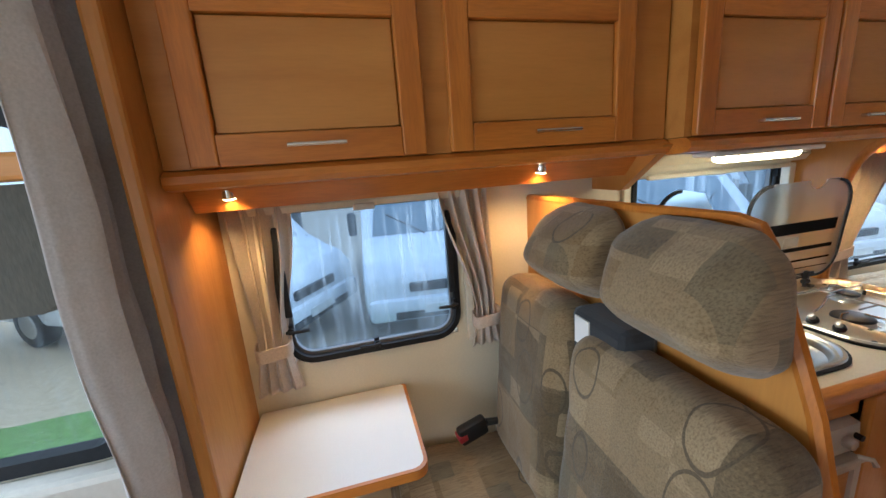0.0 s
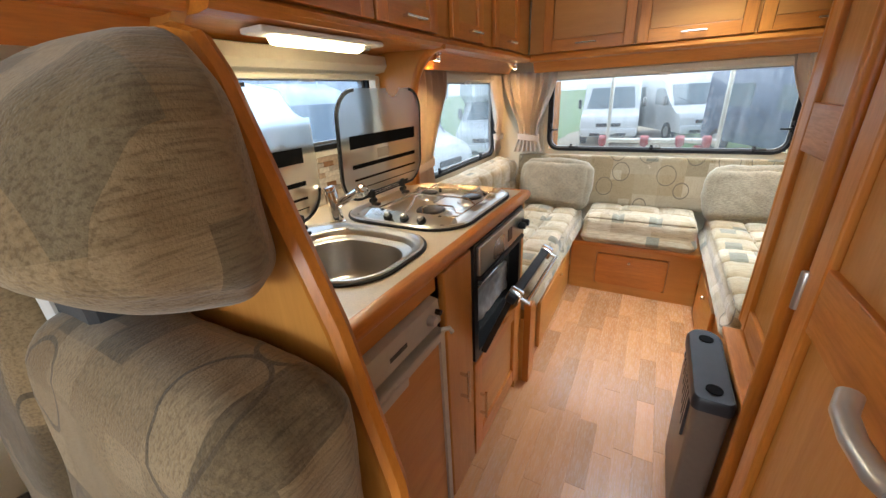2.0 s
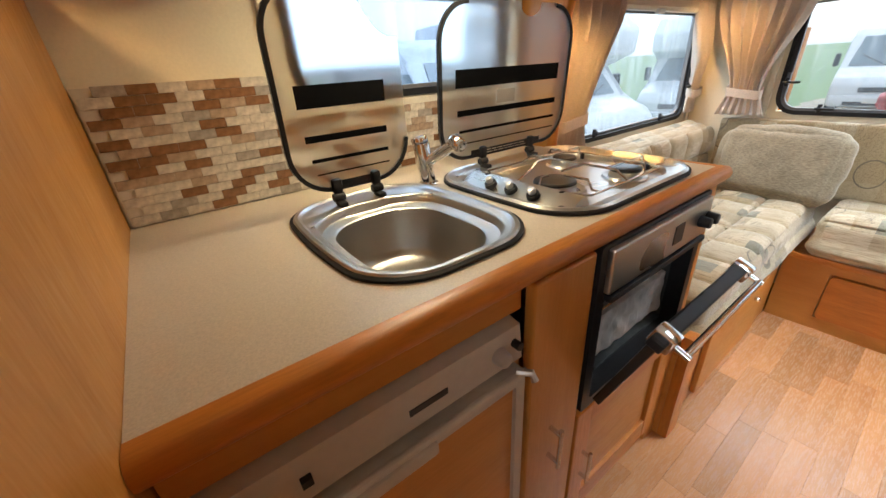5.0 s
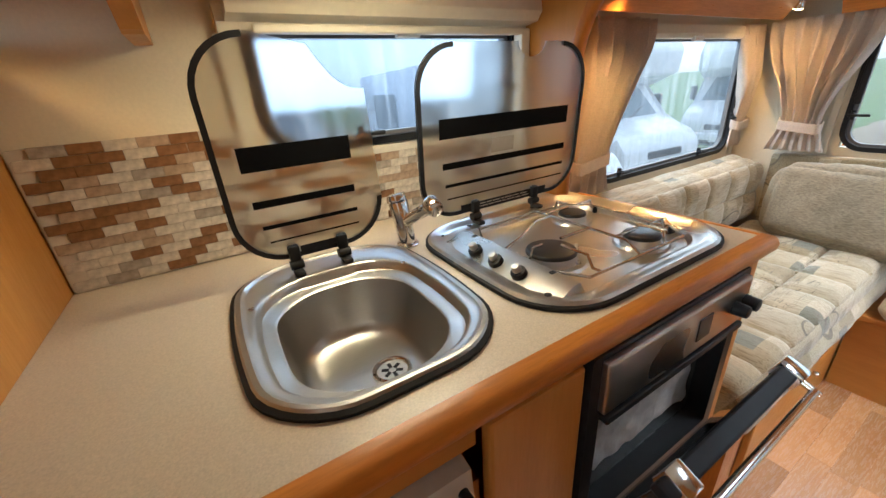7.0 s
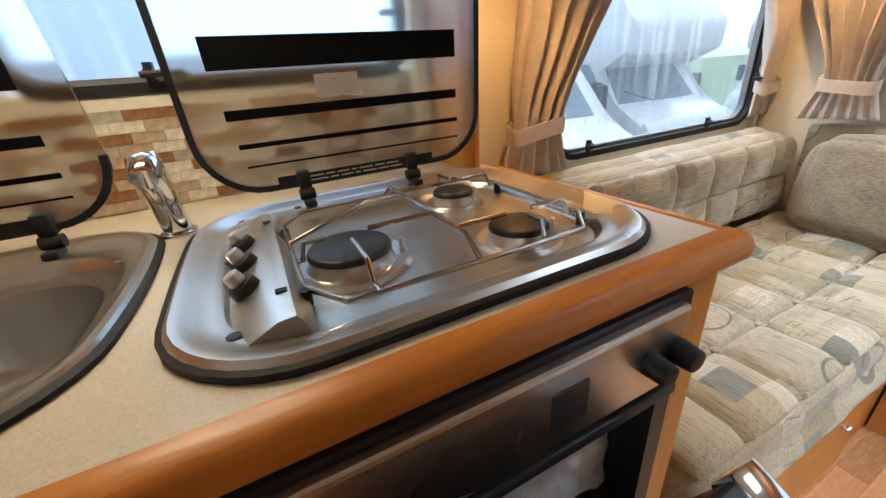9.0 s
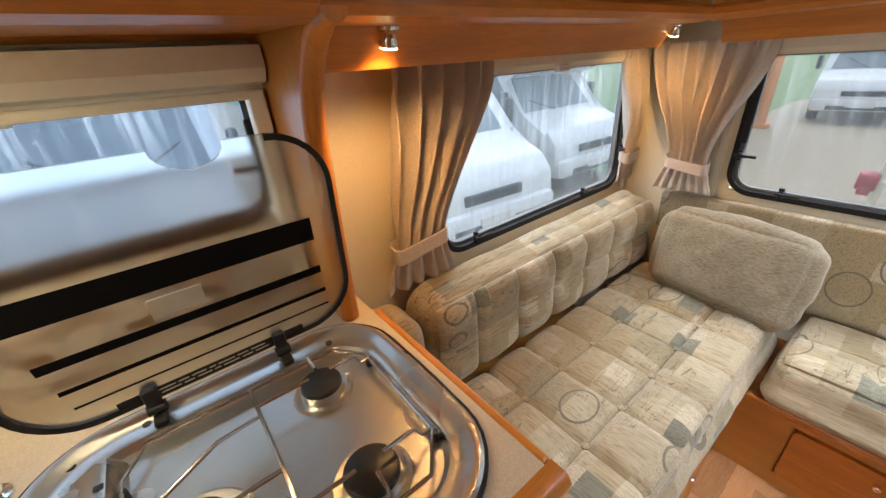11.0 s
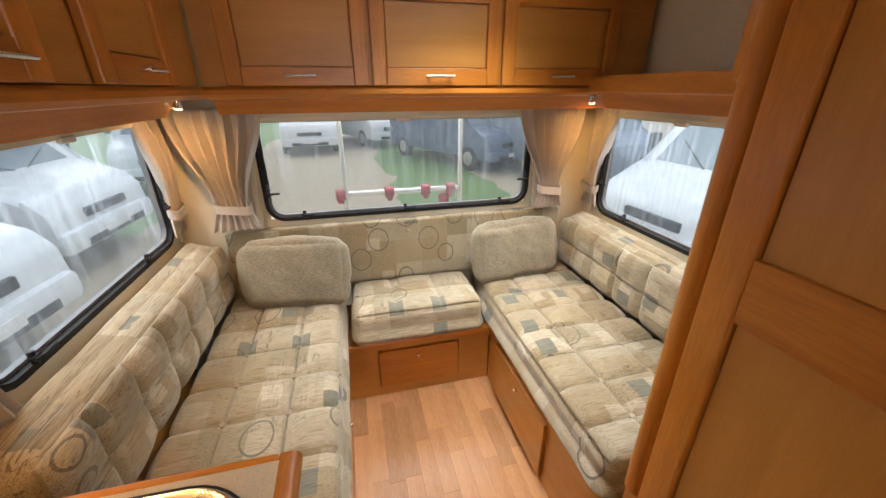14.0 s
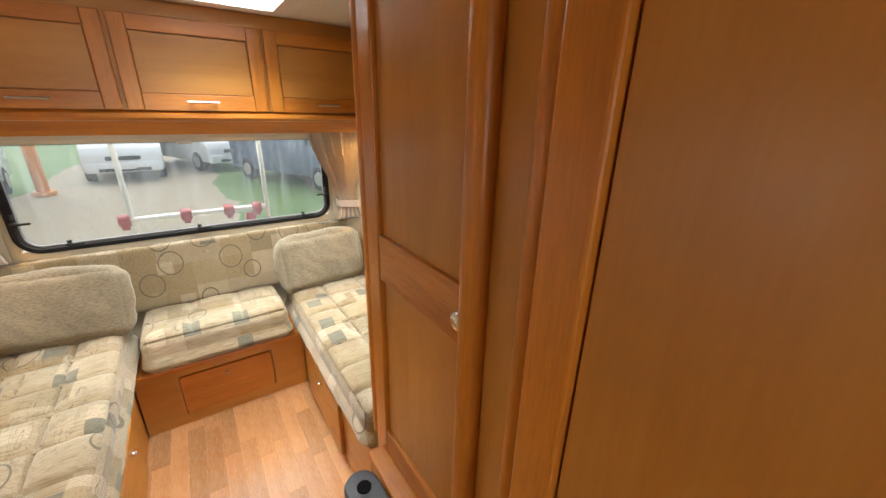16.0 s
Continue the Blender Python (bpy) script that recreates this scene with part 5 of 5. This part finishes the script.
def headrest(y0, y1, z0, z1, seed):
    b = soft_box(2.480, 2.640, y0, y1, z0, z1, 0.056, 24, None, 0.004, 0.010, seed)
    for v in b.verts:
        f = (v.co.z - z0) / (z1 - z0)
        g = (2.640 - v.co.x) / 0.18
        v.co.x += 0.085 * f * f * g
        v.co.z += g * (0.075 * (1 - f) - 0.016 * f)
        v.co.y += 0.03 * (f - 0.5) if y0 < 4.1 else 0
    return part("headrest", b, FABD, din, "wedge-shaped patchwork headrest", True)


headrest(3.852, 4.105, 1.082, 1.306, 24)
headrest(4.160, 4.390, 1.090, 1.306, 25)
sb = thing("seat_belt_reel", (2.62, 4.15, 1.0), "black seat belt reel between the backrests with a white label", "seat belt")
part("cover", box(2.555, 2.642, 4.080, 4.260, 0.90, 1.080, 0.02), BLACKFAB, sb)
part("label", box(2.551, 2.5545, 4.185, 4.235, 1.000, 1.065), WHITEP, sb, "white cloth label")
bk = thing("belt_buckle", (2.37, 4.53, 0.56), "black belt buckle with a red button", "seat belt")
part("housing", moved(box(-0.055, 0.045, -0.018, 0.018, -0.030, 0.030, 0.010), Matrix.Translation((2.385, 4.535, 0.580)) @ Euler((0, radians(-12), radians(8))).to_matrix().to_4x4()), BLACK, bk, smooth=True)
part("release", moved(box(-0.060, -0.030, -0.020, 0.020, -0.012, 0.012, 0.004), Matrix.Translation((2.385, 4.535, 0.580)) @ Euler((0, radians(-12), radians(8))).to_matrix().to_4x4()), RED, bk, "red release button")
part("strap", tube([(2.43, 4.54, 0.590), (2.50, 4.55, 0.575), (2.56, 4.56, 0.50)], 0.012, 8), BLACKFAB, bk, smooth=True)

tbl = thing("dinette_table", (1.95, 4.45, 0.0), "white laminate wall table with an oak edge", "table")
tpts = rr(1.755, 2.182, 4.275, 4.634, (0.012, 0.005, 0.005, 0.03))
part("tabletop", plate([(u + (v - 4.275) * 0.0, v) for u, v in tpts], 0.711, 0.733, lambda u, v, d: (u, v, d)), TABLETOP, tbl)
part("edge", ring(rr(1.755, 2.190, 4.267, 4.634, (0.014, 0.005, 0.005, 0.035)), rr(1.755, 2.181, 4.276, 4.634, (0.012, 0.005, 0.005, 0.03)), 0.708, 0.7335, lambda u, v, d: (u, v, d)), FX, tbl, "oak edge")
part("leg", box(1.95, 1.99, 4.40, 4.44, 0.0, 0.711, 0.006), GREYP, tbl)

# ---------- cab ----------
part_wall = tagged(part("wall_partition", box(1.717, 1.748, 4.285, 4.638, 0.0, CZ - 0.002, 0.008), WZ), kind="structure")
curtain(lambda u, v, d: (1.66 - d + 0.03, u, v), 4.20, 4.56, 4.20, 4.56, 1.82, 0.3, 0.10, 6, "long grey cab curtain hanging by the partition", 0.03, CABCURT, 9, False)
cabw = thing("window_6", (1.0, 4.64, 0.72), "cab door window with a rounded lower corner", "window", kind="structure")
part("window_frame", ring(rr(0.53, 1.44, 0.70, 1.62, 0.09), rr(0.57, 1.40, 0.74, 1.58, 0.07), -0.034, 0.01, north), RUBBER, cabw)
cp = part("pane", plate(rr(0.55, 1.42, 0.72, 1.60, 0.07), -0.03, -0.026, north), GLASSC, cabw)
cp.visible_shadow = False
part("door_trim", box(0.4, 1.68, 4.56, 4.638, -0.003, 0.70, 0.02), GREYP, cabw, "pale grey door lining")
vis = thing("sun_visor", (1.3, 4.4, 1.2), "dark olive folded cab screen hanging in front of the window", "sun visor")
part("pad", plate(rr(0.95, 1.60, 1.215, 1.44, (0.02, 0.02, 0.06, 0.06)), 0.30, 0.325, north, bev=0.008), OLIVE, vis)
part("rail", box(0.95, 1.66, 4.29, 4.37, 1.445, 1.49, 0.008), WX, vis, "oak rail")

# ---------- outside ----------
GZ = -0.78


def ground_material():
    m, nt, bs = mat("wet_gravel_and_grass")
    v = coords(nt)
    n = noise_tex(nt, v, 14, 6)
    b = noise_tex(nt, v, 0.45, 3)
    gravel = ramp(nt, n, [(0.3, (0.30, 0.24, 0.16)), (0.7, (0.46, 0.38, 0.27))])
    grass = ramp(nt, n, [(0.3, (0.08, 0.15, 0.03)), (0.7, (0.14, 0.25, 0.07))])
    sep = nd(nt, "ShaderNodeSeparateXYZ")
    nt.links.new(v, sep.inputs[0])
    verge = maths(nt, 'MULTIPLY_ADD', b, 1.4, sep.outputs[1])
    strip = maths(nt, 'MAXIMUM', maths(nt, 'COMPARE', verge, 2.5, 1.15), maths(nt, 'GREATER_THAN', verge, 8.0))
    far = maths(nt, 'GREATER_THAN', sep.outputs[0], 10.2)
    side = maths(nt, 'COMPARE', maths(nt, 'MULTIPLY_ADD', b, 0.6, sep.outputs[1]), 7.6, 0.45)
    near = maths(nt, 'LESS_THAN', sep.outputs[0], 3.2)
    g = maths(nt, 'MAXIMUM', maths(nt, 'MULTIPLY', strip, far), maths(nt, 'MULTIPLY', side, near))
    nt.links.new(mixc(nt, g, gravel, grass), bs.inputs["Base Color"])
    bs.inputs["Roughness"].default_value = 0.7
    bump(nt, bs, n, 0.5, 0.02)
    return m


gb = bmesh.new()
bmesh.ops.create_grid(gb, x_segments=2, y_segments=2, size=600)
moved(gb, Matrix.Translation((0, 0, GZ)))
tagged(part("ground", gb, ground_material()), kind="structure")
VWHITE = plain("vehicle_white", (0.80, 0.81, 0.82), 0.25, vary=0.02, relief=0)
VGREY = plain("vehicle_grey_blue", (0.15, 0.19, 0.28), 0.25, vary=0.04, relief=0)
ORANGE = plain("orange_paint", (0.75, 0.26, 0.03), 0.5, vary=0.1)
VSLATE = plain("vehicle_slate_blue", (0.20, 0.24, 0.31), 0.25, vary=0.04, relief=0)
# van glass, with the overcast sky's reflection put into a paler base colour
VGLASS = plain("vehicle_glass_sky_tone", (0.20, 0.25, 0.28), 0.08, vary=0.05, relief=0)
HEADLAMP = plain("headlamp_lens", (0.65, 0.68, 0.72), 0.08, 0.3, vary=0.1, relief=0)


def van(at, turn, label, paint, luton=False):
    """A panel van or coachbuilt camper, nose along +x before turning."""
    v = thing("camper_van", (0, 0, 0), label, "van", "parked campers")
    side = lambda a, p, q: (p, a, q)
    prof = [(-2.6, 0.35), (2.45, 0.35), (2.55, 0.55), (2.52, 0.85), (2.35, 1.05), (1.75, 1.22), (1.05, 2.05), (0.85, 2.20), (0.4, 2.32), (-2.55, 2.32), (-2.6, 2.2)]
    if luton:
        prof = [(-3.0, 0.35), (2.45, 0.35), (2.55, 0.55), (2.52, 0.85), (2.35, 1.05), (1.75, 1.22), (1.25, 1.80), (1.95, 1.95), (2.0, 2.35), (1.7, 2.70), (0.6, 2.85), (-2.9, 2.85), (-3.0, 2.7)]
    bm = extrude_profile(prof, -0.98, 0.98, side)
    bmesh.ops.bevel(bm, geom=bm.edges[:], offset=0.07, segments=2, profile=0.5, affect='EDGES')
    body = part("body", bm, paint, v, smooth=True)
    a, b = Vector((1.70, 0, 1.27)), Vector((1.12, 0, 1.99) if not luton else (1.28, 0, 1.78))
    n = Vector((b.z - a.z, 0, a.x - b.x)).normalized()
    ws = bmesh.new()
    q = [ws.verts.new(a + Vector((0, s * 0.84, 0)) + n * e) for e in (-0.02, 0.014) for s in (-1, 1)] + [ws.verts.new(b + Vector((0, s * 0.74, 0)) + n * e) for e in (-0.02, 0.014) for s in (-1, 1)]
    for f in ((2, 3, 7, 6), (0, 1, 5, 4), (0, 1, 3, 2), (4, 5, 7, 6), (0, 2, 6, 4), (1, 3, 7, 5)):
        ws.faces.new([q[i] for i in f])
    part("windscreen", ws, VGLASS, v)
    bumper = part("bumper", box(2.35, 2.62, -0.95, 0.95, 0.32, 0.62, 0.08), paint, v, smooth=True)
    part("air_intake", box(2.60, 2.628, -0.62, 0.62, 0.36, 0.46, 0.01), BLACK, bumper, "black lower air intake")
    for s in (-1, 1):
        part("wiper", tube([(1.72, s * 0.10, 1.262), (1.50, s * 0.62, 1.545)] if not luton else [(1.72, s * 0.10, 1.262), (1.58, s * 0.62, 1.445)], 0.012, 6), BLACK, v)
    part("grille", box(2.44, 2.565, -0.42, 0.42, 0.68, 0.80, 0.02), BLACK, v)
    part("number_plate", box(2.615, 2.63, -0.26, 0.26, 0.42, 0.53), WHITEP, v)
    for s in (-1, 1):
        hl = moved(box(-0.10, 0.10, -0.15, 0.15, -0.13, 0.13, 0.06), Matrix.Translation((2.33, s * 0.74, 0.90)) @ Matrix.Rotation(radians(-35), 4, 'Y'))
        part("headlight", hl, HEADLAMP, v, smooth=True)
        part("mirror", box(1.42, 1.58, s * 1.02 - 0.06 + s * 0.10, s * 1.02 + 0.06 + s * 0.10, 1.28, 1.62, 0.04), BLACK, v, smooth=True)
        part("door_window", plate([(1.62, 1.30), (1.15, 1.88), (0.45, 1.88), (0.45, 1.30)], 0.0, 0.012, (lambda s: (lambda u, w, d: (u, s * (0.978 + d), w)))(s)), VGLASS, v)
        part("side_window", plate(rr(-1.7, -0.5, 1.35, 1.95, 0.06), 0.0, 0.012, (lambda s: (lambda u, w, d: (u, s * (0.978 + d), w)))(s)), VGLASS, v)
        for x in (1.70, -1.70):
            wh = part("wheel", cyl((x, s * 0.78, 0.345), (x, s * 1.0, 0.345), 0.345, 28, bev=0.03), RUBBER, v, "black tyre", True)
            part("rim", cyl((x, s * 0.99, 0.345), (x, s * 1.012, 0.345), 0.22, 20, 0.17, bev=0.01), SATIN, wh, "silver wheel rim", True)
    v.matrix_basis = pose(at[0], at[1], GZ, 0, 0, turn)
    return v


van((6.7, 9.25), -95, "white panel van parked beside the lounge window", VWHITE)
van((9.6, 9.8), -94, "white coachbuilt camper parked alongside", VWHITE, True)
van((3.4, 10.4), -96, "white camper parked beside the kitchen window", VWHITE)
van((-0.6, 9.9), -32, "white camper parked beside the dinette window", VWHITE)
van((-4.4, 9.8), -60, "white camper parked by the cab", VWHITE, True)
van((20.4, 5.35), 184, "white camper across the gravel yard", VWHITE)
van((21.5, 3.1), 205, "white panel van parked behind the yard", VWHITE)
van((15.8, 0.35), 205, "dark blue panel van in the row of campers", VGREY)
van((13.0, -1.9), 200, "blue-grey van parked close behind the rear wall", VSLATE)
van((15.5, 8.3), 188, "white coachbuilt camper at the end of the row", VWHITE, True)
van((7.2, -2.2), 95, "white panel van parked outside the opposite window", VWHITE)
van((4.4, -2.6), 92, "white camper parked outside opposite", VWHITE, True)

post = thing("marker_post", (16.6, 6.8, GZ), "orange painted post standing in the yard", "post")
part("post", cyl((16.6, 6.8, GZ), (16.6, 6.8, 1.5), 0.13, 16, bev=0.02), ORANGE, post, smooth=True)
part("base", cyl((16.6, 6.8, GZ), (16.6, 6.8, GZ + 0.12), 0.24, 16, bev=0.02), ORANGE, post, smooth=True)

# cycle rack outside the rear window
rk = thing("cycle_rack", (5.45, 3.6, 0.25), "white tubular cycle rack with red clamps on the rear wall", "cycle rack")
part("rail", tube([(5.455, 3.95, 0.895), (5.455, 3.25, 0.895)], 0.016, 12), WHITEP, rk, smooth=True)
for y in (3.90, 3.24):
    part("upright", tube([(5.455, y, 0.2), (5.455, y, 1.60)], 0.013, 12), WHITEP, rk, "white upright tube", True)
    part("wall_bracket", box(5.226, 5.455, y - 0.012, y + 0.012, 0.25, 0.28, 0.003), WHITEP, rk)
for y, dz in ((3.93, 0), (3.66, 0), (3.45, 0), (3.30, 0), (3.34, -0.06)):
    cl = cyl((5.455, y - 0.026, 0.895 + dz), (5.455, y + 0.026, 0.895 + dz), 0.034, 14, bev=0.008)
    cl = box(5.425, 5.445, y - 0.016, y + 0.016, 0.895 + dz - 0.045, 0.895 + dz + 0.01, 0.005, bm=cl)
    part("clamp", cl, RED, rk, "red plastic clamp", True)

# ---------- floor strips ----------
sw = 0.066
strip_meshes = []
for k in range(3):
    L = (0.30, 0.36, 0.42)[k]
    b = box(0, L - 0.0004, 0, sw - 0.0004, -0.004, 0.0, 0.0006, 1)
    me = bpy.data.meshes.new("floor_strip")
    b.to_mesh(me)
    b.free()
    me.materials.append(PLANK)
    strip_meshes.append((me, L))
rnd = random.Random(5)
y = 3.24
count = 0
while y < 4.04:
    x = 2.05 + rnd.uniform(-0.3, 0.0)
    while x < 4.80 and count < 300:
        me, L = rnd.choice(strip_meshes)
        o = new("floor_strip", me)
        o.parent = floor
        o.location = (x, y, 0.0)
        x += L
        count += 1
    y += sw
tagged(part("floor_rest", box(0.3, 2.04, 2.57, 4.64, -0.003, -0.0005, bm=box(2.04, 3.8, 2.57, 3.238, -0.003, -0.0005)), PLANK, floor), kind="stuff")

# ---------- mosaic tiles ----------
TILE = [plain("tile_%s" % n, c, 0.22, vary=0.32, grain=75, relief=0.03, stain=0.12) for n, c in (("white", (0.68, 0.60, 0.50)), ("sand", (0.47, 0.34, 0.24)), ("brown", (0.27, 0.135, 0.065)), ("grey", (0.42, 0.36, 0.30)))]
board = tagged(part("wall_splashback", box(2.668, 3.746, 4.628, 4.6385, 0.9005, 1.086, bm=box(2.668, 3.02, 4.628, 4.6385, 1.086, 1.158)), GROUT), kind="structure")
tm = []
for mt in TILE:
    b = box(0, 0.0478, 0, 0.004, 0, 0.0179, 0.0004, 1)
    me = bpy.data.meshes.new("tile")
    b.to_mesh(me)
    b.free()
    me.materials.append(mt)
    tm.append(me)
rnd = random.Random(8)
row = 0
z = 0.904
count = 0
while z < 1.145:
    x = 2.672 - (0.0 if row % 2 else 0.024) + 0.024
    lim = 3.70 if z < 1.068 else 2.975
    while x < lim and count < 300:
        pick = rnd.choices(range(4), (40, 22, 26, 12))[0]
        o = new("tile", tm[pick])
        o.parent = board
        o.location = (x, 4.6245, z)
        x += 0.0482
        count += 1
    z += 0.0183
    row += 1
